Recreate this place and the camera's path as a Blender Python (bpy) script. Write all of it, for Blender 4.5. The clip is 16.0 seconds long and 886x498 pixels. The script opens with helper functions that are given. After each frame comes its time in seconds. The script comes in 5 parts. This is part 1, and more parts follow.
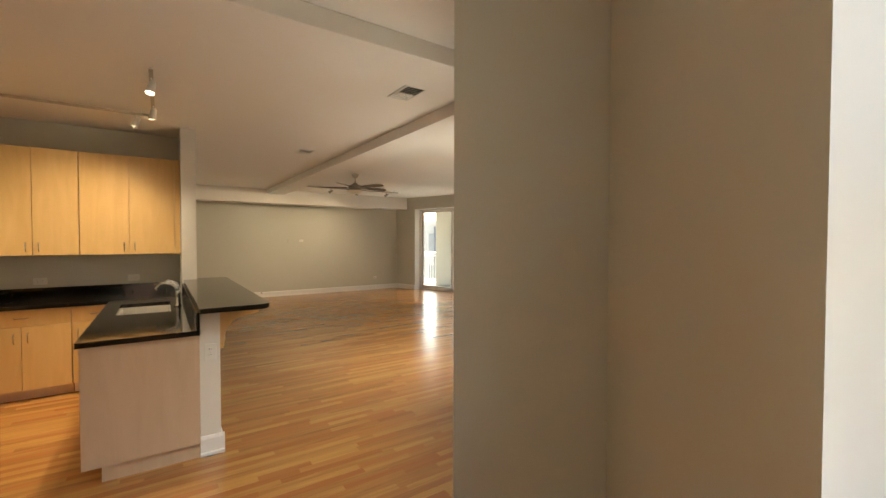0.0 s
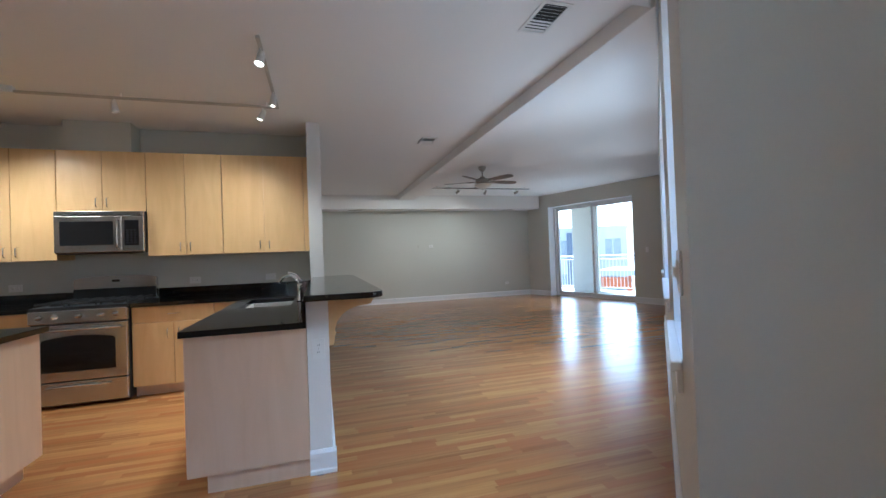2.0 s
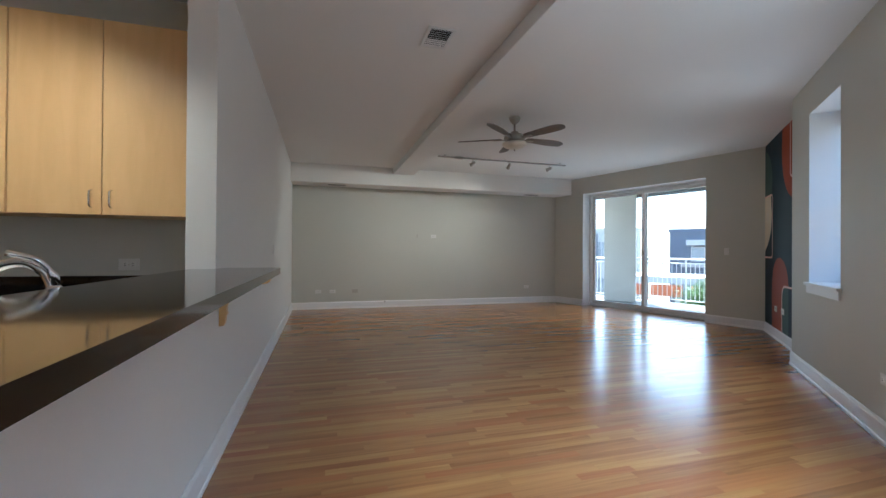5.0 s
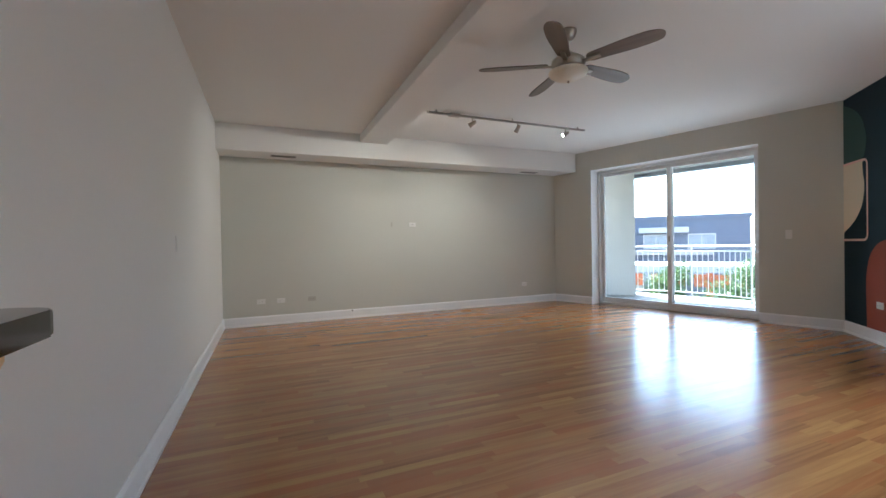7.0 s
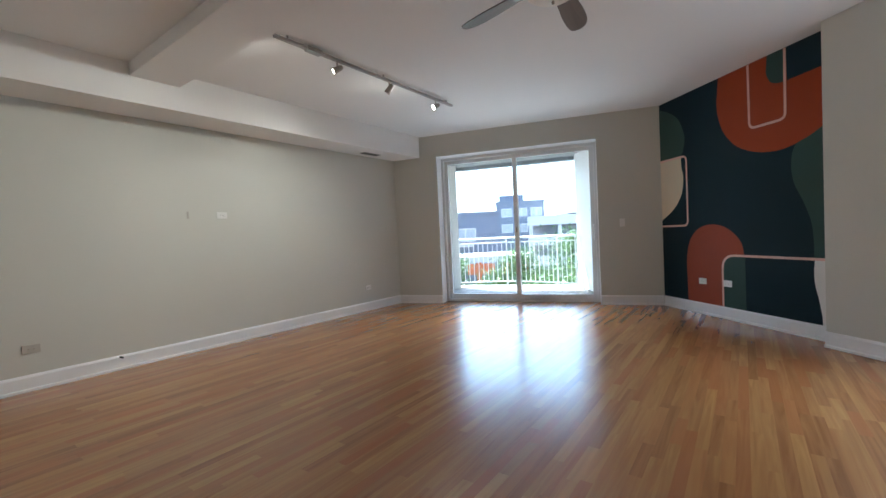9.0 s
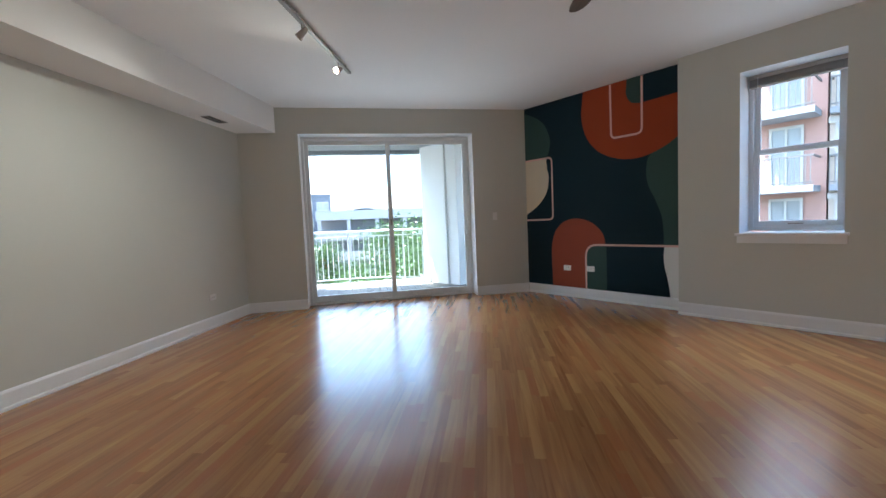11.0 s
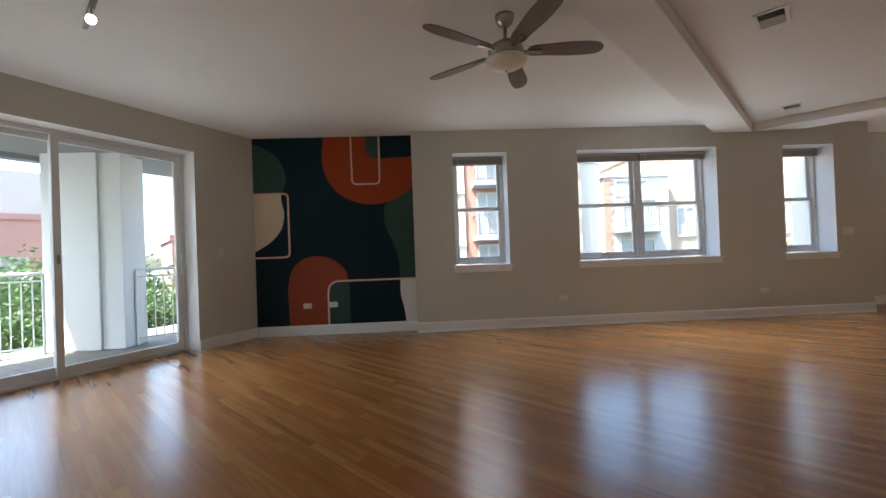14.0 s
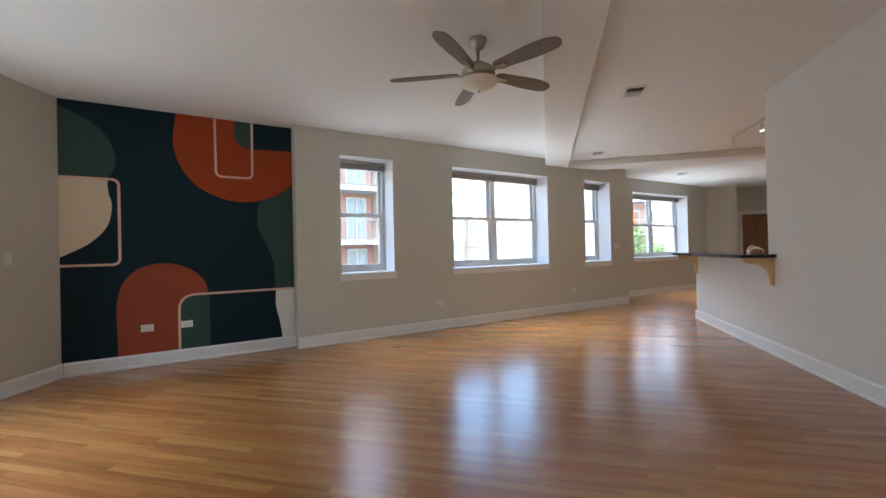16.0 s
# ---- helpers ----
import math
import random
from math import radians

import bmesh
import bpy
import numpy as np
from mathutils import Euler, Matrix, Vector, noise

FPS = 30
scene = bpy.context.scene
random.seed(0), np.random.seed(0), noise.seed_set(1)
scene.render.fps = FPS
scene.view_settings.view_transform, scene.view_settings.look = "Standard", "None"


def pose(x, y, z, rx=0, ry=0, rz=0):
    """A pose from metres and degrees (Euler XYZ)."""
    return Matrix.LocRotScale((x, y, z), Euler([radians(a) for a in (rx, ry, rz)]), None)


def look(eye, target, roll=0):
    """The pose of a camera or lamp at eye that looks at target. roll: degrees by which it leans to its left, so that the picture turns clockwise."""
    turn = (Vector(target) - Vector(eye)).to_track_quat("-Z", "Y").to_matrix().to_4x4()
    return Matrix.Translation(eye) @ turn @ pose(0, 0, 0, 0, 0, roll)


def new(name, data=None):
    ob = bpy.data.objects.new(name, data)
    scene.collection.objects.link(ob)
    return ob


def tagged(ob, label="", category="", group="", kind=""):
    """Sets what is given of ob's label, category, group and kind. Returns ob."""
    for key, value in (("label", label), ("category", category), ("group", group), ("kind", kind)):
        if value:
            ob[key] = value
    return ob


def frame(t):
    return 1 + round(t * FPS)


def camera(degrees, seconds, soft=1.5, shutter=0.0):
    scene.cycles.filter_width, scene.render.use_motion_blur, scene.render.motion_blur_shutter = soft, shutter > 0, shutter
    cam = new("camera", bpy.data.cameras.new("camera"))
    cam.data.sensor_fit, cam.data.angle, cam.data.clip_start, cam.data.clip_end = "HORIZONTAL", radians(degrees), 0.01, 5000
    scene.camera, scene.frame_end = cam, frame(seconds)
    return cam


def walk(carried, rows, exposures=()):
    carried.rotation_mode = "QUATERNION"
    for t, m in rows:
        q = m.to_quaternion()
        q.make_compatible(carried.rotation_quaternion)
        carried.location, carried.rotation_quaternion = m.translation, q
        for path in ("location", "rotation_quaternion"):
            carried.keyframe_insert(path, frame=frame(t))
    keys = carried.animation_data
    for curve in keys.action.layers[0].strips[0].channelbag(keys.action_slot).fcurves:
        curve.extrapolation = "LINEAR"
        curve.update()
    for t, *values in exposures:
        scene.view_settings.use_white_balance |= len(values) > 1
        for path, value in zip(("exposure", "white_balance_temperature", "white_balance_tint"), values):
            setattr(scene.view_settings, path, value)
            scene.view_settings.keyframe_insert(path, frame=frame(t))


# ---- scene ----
cam = camera(94.0, 16.0)
PATH = [
    (0, (0.085, -1.305, 1.539), (1.213, 0.346, 1.492), 0.1),
    (0.5, (0.115, -1.172, 1.471), (1.012, 0.615, 1.414), -0.4),
    (1, (0.149, -1.049, 1.405), (0.896, 0.806, 1.364), -1.1),
    (1.5, (0.301, -0.809, 1.324), (0.95, 1.083, 1.321), -1.6),
    (2, (0.395, -0.548, 1.275), (0.965, 1.369, 1.298), -2.1),
    (2.5, (0.392, -0.182, 1.265), (0.921, 1.747, 1.3), -2.4),
    (3, (0.481, 0.159, 1.241), (1.009, 2.087, 1.277), -2.1),
    (3.5, (0.67, 0.537, 1.225), (1.226, 2.458, 1.252), -1.5),
    (4, (0.805, 0.954, 1.207), (1.392, 2.866, 1.226), -0.4),
    (4.5, (0.972, 1.336, 1.189), (1.534, 3.256, 1.201), 0.4),
    (7, (1.013, 3.722, 1.143), (1.8, 5.56, 1.122), -1.0),
    (7.5, (1.028, 4.152, 1.15), (2.138, 5.815, 1.127), -2.0),
    (8, (1.007, 4.572, 1.143), (2.342, 6.062, 1.111), -2.5),
    (10.5, (0.852, 6.74, 1.134), (2.779, 7.263, 1.016), -2.6),
    (11, (0.922, 7.041, 1.158), (2.906, 7.257, 1.024), -2.5),
    (11.5, (0.984, 7.353, 1.175), (2.978, 7.295, 1.034), -2.3),
    (12, (1.0, 7.72, 1.177), (2.97, 7.401, 1.047), -2.2),
    (12.5, (1.064, 8.045, 1.175), (2.975, 7.467, 1.062), -2.6),
    (13, (1.171, 8.324, 1.14), (2.96, 7.432, 1.094), -2.3),
    (13.5, (1.344, 8.644, 1.132), (2.933, 7.431, 1.121), -2.2),
    (14, (1.549, 8.85, 1.113), (2.918, 7.393, 1.126), -2.1),
    (14.5, (1.808, 9.04, 1.142), (2.935, 7.388, 1.156), -2.0),
    (15, (2.079, 9.245, 1.18), (2.971, 7.455, 1.188), -1.8),
    (15.5, (2.406, 9.388, 1.171), (3.088, 7.508, 1.18), -1.6),
    (16, (2.74, 9.482, 1.182), (3.23, 7.543, 1.191), -1.3),
]
EXPO = [
    (0.0, 4.12, 8600, 4), (0.5, 4.34, 6100, 1), (1.0, 4.28, 5000, 0), (1.5, 4.16, 4850, 0), (2.0, 4.08, 4850, 0), (2.7, 3.96, 5080, 0), (3.6, 3.96, 5150, 0), (4.5, 3.84, 5150, 0),
    (6.0, 3.97, 5180, 1), (7.0, 4.20, 5320, 2), (8.2, 4.22, 5300, 2), (10.5, 4.02, 5330, 2), (12.0, 4.02, 5380, 2), (13.5, 3.66, 5900, 3), (14.2, 3.67, 6000, 4), (15.0, 4.05, 5780, 3), (16.0, 4.30, 5680, 2),
]
walk(cam, [(t, look(eye, target, roll)) for t, eye, target, roll in PATH], exposures=EXPO)

# ---- world, sun ----
SUN_AZ, SUN_EL = radians(76.0), radians(61.0)
world = bpy.data.worlds.new("sky")
scene.world = world
world.use_nodes = True
wn, wl = world.node_tree.nodes, world.node_tree.links
sky = wn.new("ShaderNodeTexSky")
sky.sky_type = "NISHITA"
sky.sun_disc = False
sky.sun_elevation = SUN_EL
sky.sun_rotation = radians(90.0) - SUN_AZ
sky.dust_density = 3.0
wn["Background"].inputs["Strength"].default_value = 0.085
wl.new(sky.outputs[0], wn["Background"].inputs["Color"])
sun_data = bpy.data.lights.new("sun", "SUN")
sun_data.energy, sun_data.angle, sun_data.color = 2.3, radians(0.6), (1.0, 0.95, 0.88)
sun = new("sun", sun_data)
sun.matrix_world = look((0, 0, 0), (-math.cos(SUN_EL) * math.cos(SUN_AZ), -math.cos(SUN_EL) * math.sin(SUN_AZ), -math.sin(SUN_EL)))
scene.view_settings.exposure = 0.0


def sky_lamp(m, w, h, watts, tilt=-62.0, spread=104.0):
    """Daylight coming in through an opening; m: a point in the opening, y outwards."""
    ld = bpy.data.lights.new("sky_light", "AREA")
    ld.shape, ld.size, ld.size_y, ld.energy, ld.color, ld.spread = "RECTANGLE", w, h, watts, (0.92, 0.96, 1.0), radians(spread)
    lo = new("sky_light", ld)
    lo.matrix_world = m @ pose(0, 0, 0, -90 + tilt, 0, 0)
    return lo


# ---- materials ----
def nodes_of(name):
    m = bpy.data.materials.new(name)
    m.use_nodes = True
    return m, m.node_tree.nodes, m.node_tree.links, m.node_tree.nodes["Principled BSDF"]


def plain(name, rgb, rough=0.6, metal=0.0, var=0.06, scale=2.0, fine=60.0, bump=0.05, stretch=(1, 1, 1), coat=0.0, spec=0.5):
    """A surface with two scales of tone and a fine relief."""
    m, n, l, b = nodes_of(name)
    co = n.new("ShaderNodeTexCoord")
    mp = n.new("ShaderNodeMapping")
    mp.inputs["Scale"].default_value = stretch
    l.new(co.outputs["Object"], mp.inputs["Vector"])
    big, small = n.new("ShaderNodeTexNoise"), n.new("ShaderNodeTexNoise")
    big.inputs["Scale"].default_value, small.inputs["Scale"].default_value = scale, fine
    big.inputs["Detail"].default_value, small.inputs["Detail"].default_value = 4, 3
    for t in (big, small):
        l.new(mp.outputs[0], t.inputs["Vector"])
    mix = n.new("ShaderNodeMix")
    mix.data_type = "RGBA"
    mix.inputs[6].default_value = (*[max(0, c * (1 - 2 * var)) for c in rgb], 1)
    mix.inputs[7].default_value = (*[min(1, c * (1 + 2 * var)) for c in rgb], 1)
    add = n.new("ShaderNodeMath")
    add.operation = "MULTIPLY_ADD"
    add.inputs[1].default_value, add.inputs[2].default_value = 0.3, 0.0
    l.new(small.outputs["Fac"], add.inputs[0])
    sm = n.new("ShaderNodeMath")
    sm.operation = "MULTIPLY_ADD"
    sm.inputs[1].default_value = 0.7
    l.new(big.outputs["Fac"], sm.inputs[0])
    l.new(add.outputs[0], sm.inputs[2])
    l.new(sm.outputs[0], mix.inputs[0])
    l.new(mix.outputs[2], b.inputs["Base Color"])
    b.inputs["Metallic"].default_value = metal
    b.inputs["Specular IOR Level"].default_value = spec
    b.inputs["Coat Weight"].default_value = coat
    b.inputs["Coat Roughness"].default_value = 0.1
    rr = n.new("ShaderNodeMapRange")
    rr.inputs[3].default_value, rr.inputs[4].default_value = max(0.02, rough * 0.85), min(1, rough * 1.15)
    l.new(big.outputs["Fac"], rr.inputs[0])
    l.new(rr.outputs[0], b.inputs["Roughness"])
    if bump:
        bp = n.new("ShaderNodeBump")
        bp.inputs["Strength"].default_value, bp.inputs["Distance"].default_value = bump, 0.002
        l.new(small.outputs["Fac"], bp.inputs["Height"])
        l.new(bp.outputs[0], b.inputs["Normal"])
    return m


def wood(name, dark, light, rough, along="x", seed_by="object", tone=0.5, grain=26.0, red=None, relief=0.08, spec=0.5):
    """Wood with grain along one axis; each piece has a tone of its own."""
    m, n, l, b = nodes_of(name)
    co = n.new("ShaderNodeTexCoord")
    if seed_by == "object":
        rnd = n.new("ShaderNodeObjectInfo").outputs["Random"]
    else:
        rnd = n.new("ShaderNodeNewGeometry").outputs["Random Per Island"]
    off = n.new("ShaderNodeVectorMath")
    off.operation = "MULTIPLY_ADD"
    sc = n.new("ShaderNodeCombineXYZ")
    for i in range(3):
        l.new(rnd, sc.inputs[i])
    off.inputs[1].default_value = (31.0, 17.0, 11.0)
    l.new(sc.outputs[0], off.inputs[0])
    l.new(co.outputs["Object"], off.inputs[2])
    mp = n.new("ShaderNodeMapping")
    s = {"x": (1.3, grain, grain), "y": (grain, 1.3, grain), "z": (grain, grain, 1.3)}[along]
    mp.inputs["Scale"].default_value = s
    l.new(off.outputs[0], mp.inputs["Vector"])
    g = n.new("ShaderNodeTexNoise")
    g.inputs["Scale"].default_value, g.inputs["Detail"].default_value, g.inputs["Distortion"].default_value = 1.0, 3.5, 1.3
    l.new(mp.outputs[0], g.inputs["Vector"])
    mix = n.new("ShaderNodeMix")
    mix.data_type = "RGBA"
    mix.inputs[6].default_value, mix.inputs[7].default_value = (*dark, 1), (*light, 1)
    a = n.new("ShaderNodeMath")
    a.operation = "MULTIPLY_ADD"
    a.inputs[1].default_value = tone
    l.new(rnd, a.inputs[0])
    k = n.new("ShaderNodeMapRange")
    k.inputs[1].default_value, k.inputs[2].default_value = 0.3, 0.7
    k.inputs[3].default_value, k.inputs[4].default_value = 0.0, 1.0 - tone
    l.new(g.outputs["Fac"], k.inputs[0])
    l.new(k.outputs[0], a.inputs[2])
    l.new(a.outputs[0], mix.inputs[0])
    out = mix.outputs[2]
    if red:
        r2 = n.new("ShaderNodeMath")
        r2.operation = "MULTIPLY"
        r2.inputs[1].default_value = 7.31
        l.new(rnd, r2.inputs[0])
        fr = n.new("ShaderNodeMath")
        fr.operation = "FRACT"
        l.new(r2.outputs[0], fr.inputs[0])
        st = n.new("ShaderNodeMapRange")
        st.inputs[1].default_value, st.inputs[2].default_value = 0.55, 1.0
        st.inputs[3].default_value, st.inputs[4].default_value = 0.0, 0.7
        l.new(fr.outputs[0], st.inputs[0])
        mx = n.new("ShaderNodeMix")
        mx.data_type = "RGBA"
        mx.inputs[7].default_value = (*red, 1)
        l.new(st.outputs[0], mx.inputs[0])
        l.new(out, mx.inputs[6])
        out = mx.outputs[2]
    l.new(out, b.inputs["Base Color"])
    rr = n.new("ShaderNodeMapRange")
    rr.inputs[3].default_value, rr.inputs[4].default_value = rough * 0.94, rough * 1.08
    l.new(g.outputs["Fac"], rr.inputs[0])
    l.new(rr.outputs[0], b.inputs["Roughness"])
    b.inputs["Specular IOR Level"].default_value = spec
    bp = n.new("ShaderNodeBump")
    bp.inputs["Strength"].default_value, bp.inputs["Distance"].default_value = relief, 0.0015
    l.new(g.outputs["Fac"], bp.inputs["Height"])
    l.new(bp.outputs[0], b.inputs["Normal"])
    return m


def glass(name, tint=(0.97, 0.985, 0.98)):
    """A thin pane: clear, with a reflection."""
    m, n, l, b = nodes_of(name)
    n.remove(b)
    tr, gl, mx = n.new("ShaderNodeBsdfTransparent"), n.new("ShaderNodeBsdfGlossy"), n.new("ShaderNodeMixShader")
    tr.inputs[0].default_value = (*tint, 1)
    gl.inputs["Roughness"].default_value = 0.02
    lw = n.new("ShaderNodeLayerWeight")
    pw = n.new("ShaderNodeMath")
    pw.operation = "POWER"
    pw.inputs[1].default_value = 4.0
    l.new(lw.outputs["Facing"], pw.inputs[0])
    ma = n.new("ShaderNodeMath")
    ma.operation = "MULTIPLY_ADD"
    ma.inputs[1].default_value, ma.inputs[2].default_value = 0.6, 0.03
    l.new(pw.outputs[0], ma.inputs[0])
    l.new(ma.outputs[0], mx.inputs[0])
    l.new(tr.outputs[0], mx.inputs[1])
    l.new(gl.outputs[0], mx.inputs[2])
    l.new(mx.outputs[0], n["Material Output"].inputs["Surface"])
    return m


def glow(name, rgb, strength):
    m, n, l, b = nodes_of(name)
    b.inputs["Base Color"].default_value = (*rgb, 1)
    b.inputs["Emission Color"].default_value = (*rgb, 1)
    b.inputs["Emission Strength"].default_value = strength
    return m


def granite(name):
    m, n, l, b = nodes_of(name)
    co, v, ns = n.new("ShaderNodeTexCoord"), n.new("ShaderNodeTexVoronoi"), n.new("ShaderNodeTexNoise")
    v.inputs["Scale"].default_value, ns.inputs["Scale"].default_value, ns.inputs["Detail"].default_value = 130, 35, 6
    l.new(co.outputs["Object"], v.inputs["Vector"])
    l.new(co.outputs["Object"], ns.inputs["Vector"])
    mr = n.new("ShaderNodeMapRange")
    mr.inputs[1].default_value, mr.inputs[2].default_value = 0.56, 0.72
    l.new(ns.outputs["Fac"], mr.inputs[0])
    mx = n.new("ShaderNodeMix")
    mx.data_type = "RGBA"
    mx.inputs[6].default_value, mx.inputs[7].default_value = (0.006, 0.006, 0.006, 1), (0.05, 0.03, 0.016, 1)
    l.new(mr.outputs[0], mx.inputs[0])
    m2 = n.new("ShaderNodeMix")
    m2.data_type, m2.blend_type = "RGBA", "MULTIPLY"
    m2.inputs[0].default_value = 0.6
    l.new(mx.outputs[2], m2.inputs[6])
    l.new(v.outputs["Color"], m2.inputs[7])
    l.new(m2.outputs[2], b.inputs["Base Color"])
    b.inputs["Roughness"].default_value = 0.08
    return m


PAINT = plain("greige_wall_paint", (0.615, 0.61, 0.55), 0.55, var=0.02, scale=0.8, fine=180, bump=0.06)
OFFWHITE = plain("off_white_wall_paint", (0.78, 0.765, 0.735), 0.5, var=0.02, scale=0.8, fine=180, bump=0.06)
WHITE_CEIL = plain("ceiling_paint", (0.84, 0.82, 0.79), 0.75, var=0.02, scale=0.7, fine=150, bump=0.08)
TRIM = plain("white_trim_paint", (0.86, 0.86, 0.86), 0.35, var=0.015, scale=3, fine=90, bump=0.02)
FLOOR_P = wood("oak_plank", (0.25, 0.100, 0.033), (0.49, 0.245, 0.080), 0.22, "x", "object", 0.55, 22.0, relief=0.0, red=(0.34, 0.116, 0.038), spec=1.0)
FLOOR_S = wood("oak_strips", (0.25, 0.100, 0.033), (0.49, 0.245, 0.080), 0.22, "x", "island", 0.55, 22.0, relief=0.0, red=(0.34, 0.116, 0.038), spec=1.0)
MAPLE = wood("maple_cabinet", (0.66, 0.42, 0.18), (0.76, 0.51, 0.24), 0.35, "z", "object", 0.3, grain=9.0)
MAPLE_PALE = wood("maple_panel", (0.62, 0.45, 0.31), (0.70, 0.53, 0.39), 0.4, "z", "object", 0.3, grain=9.0)
GRANITE = granite("black_granite")
STEEL = plain("brushed_steel", (0.56, 0.54, 0.51), 0.24, 1.0, var=0.03, scale=2, fine=60, bump=0.004, stretch=(1, 1, 30))
SINK_STEEL = plain("polished_sink_steel", (0.66, 0.65, 0.63), 0.36, 1.0, var=0.02, bump=0)
CHROME = plain("chrome", (0.72, 0.72, 0.72), 0.08, 1.0, var=0.01, bump=0)
NICKEL = plain("brushed_nickel", (0.42, 0.38, 0.33), 0.3, 1.0, var=0.03, bump=0.02)
BLACK = plain("black_plastic", (0.015, 0.015, 0.016), 0.35, var=0.05, bump=0.02)
IRON = plain("cast_iron", (0.02, 0.02, 0.02), 0.6, var=0.1, bump=0.2)
DARK_GLASS = plain("dark_oven_glass", (0.012, 0.012, 0.013), 0.05, var=0.02, bump=0)
PLASTIC = plain("white_plastic", (0.80, 0.79, 0.76), 0.35, var=0.01, bump=0.01)
PLASTIC_TAN = plain("painted_plate", (0.50, 0.475, 0.42), 0.4, var=0.01, bump=0.01)
VINYL = plain("white_vinyl", (0.78, 0.78, 0.77), 0.35, var=0.02, scale=4, bump=0.02)
GREY_TRACK = plain("grey_metal_track", (0.36, 0.34, 0.32), 0.4, 0.6, var=0.03, bump=0.02)
WHITE_METAL = plain("white_painted_metal", (0.78, 0.77, 0.74), 0.35, var=0.02, bump=0.01)
BLADE = wood("taupe_fan_blade", (0.15, 0.12, 0.10), (0.21, 0.17, 0.14), 0.42, "x", "object", 0.2, grain=14)
BOWL = plain("frosted_glass_bowl", (0.80, 0.74, 0.64), 0.35, var=0.05, scale=5, bump=0.02)
PANE = glass("window_glass")
BLIND = plain("blind_slats", (0.42, 0.38, 0.34), 0.5, var=0.08, stretch=(1, 1, 20), bump=0.05)
SLOT = plain("dark_slot", (0.02, 0.02, 0.02), 0.7, bump=0)
NAVY = plain("mural_navy", (0.006, 0.022, 0.034), 0.65, var=0.12, scale=1.5, fine=120, bump=0.05, spec=0.2)
M_GREEN = plain("mural_green", (0.045, 0.085, 0.075), 0.65, var=0.06, scale=2, fine=120, bump=0.05, spec=0.2)
M_RUST = plain("mural_rust", (0.34, 0.056, 0.015), 0.65, var=0.06, scale=2, fine=120, bump=0.05, spec=0.2)
M_BRICK = plain("mural_brick_red", (0.31, 0.066, 0.034), 0.65, var=0.06, scale=2, fine=120, bump=0.05, spec=0.2)
M_CREAM = plain("mural_cream", (0.72, 0.63, 0.48), 0.65, var=0.03, scale=2, fine=120, bump=0.05, spec=0.2)
M_PINK = plain("mural_pink", (0.78, 0.50, 0.42), 0.5, var=0.03, bump=0.02)
LIT = glow("lit_lamp_face", (1.0, 0.86, 0.66), 9.0)
DOORWOOD = wood("door_veneer", (0.20, 0.10, 0.045), (0.28, 0.15, 0.07), 0.4, "z", "object", 0.2, grain=9.0)
CONCRETE = plain("painted_concrete", (0.55, 0.52, 0.46), 0.85, var=0.12, scale=1.2, fine=30, bump=0.25)
CONC_WHITE = plain("white_concrete", (0.72, 0.71, 0.68), 0.8, var=0.05, scale=1.0, fine=30, bump=0.2)
GREY_PAINT = plain("grey_paint", (0.22, 0.225, 0.24), 0.7, var=0.05)
DECK = wood("weathered_deck", (0.13, 0.12, 0.10), (0.21, 0.195, 0.165), 0.7, "y", "object", 0.4, grain=20)


# ---- mesh helpers ----
def part(name, bm, material, parent=None, label="", smooth=False):
    me = bpy.data.meshes.new(name)
    bmesh.ops.recalc_face_normals(bm, faces=bm.faces)
    bm.to_mesh(me)
    bm.free()
    for mt in material if isinstance(material, (list, tuple)) else (material,):
        me.materials.append(mt)
    if smooth:
        for p in me.polygons:
            p.use_smooth = True
    ob = new(name, me)
    if parent is not None:
        ob.parent = parent
    if label:
        ob["label"] = label
    return ob


def thing(name, m=None, label="", category="", group="", kind=""):
    ob = new(name)
    ob.empty_display_size = 0.1
    if m is not None:
        ob.matrix_world = m
    return tagged(ob, label, category, group, kind)


def bx(x0, y0, z0, x1, y1, z1, bev=0.0, bm=None):
    bm = bm or bmesh.new()
    vs = [bm.verts.new((x, y, z)) for x in (x0, x1) for y in (y0, y1) for z in (z0, z1)]
    fs = [bm.faces.new([vs[i] for i in q]) for q in ((0, 1, 3, 2), (4, 6, 7, 5), (0, 4, 5, 1), (2, 3, 7, 6), (0, 2, 6, 4), (1, 5, 7, 3))]
    if bev:
        es = list({e for f in fs for e in f.edges})
        bmesh.ops.bevel(bm, geom=es, offset=bev, segments=2, profile=0.6, affect="EDGES")
    return bm


def prism(pts, z0, z1, bm=None, bev=0.0):
    """An outline in x and y, raised from z0 to z1."""
    bm = bm or bmesh.new()
    lo, hi = [bm.verts.new((x, y, z0)) for x, y in pts], [bm.verts.new((x, y, z1)) for x, y in pts]
    n = len(pts)
    a, b = bm.faces.new(lo[::-1]), bm.faces.new(hi)
    for i in range(n):
        bm.faces.new((lo[i], lo[(i + 1) % n], hi[(i + 1) % n], hi[i]))
    if bev:
        bmesh.ops.bevel(bm, geom=list(b.edges) + list(a.edges), offset=bev, segments=3, profile=0.6, affect="EDGES")
    return bm


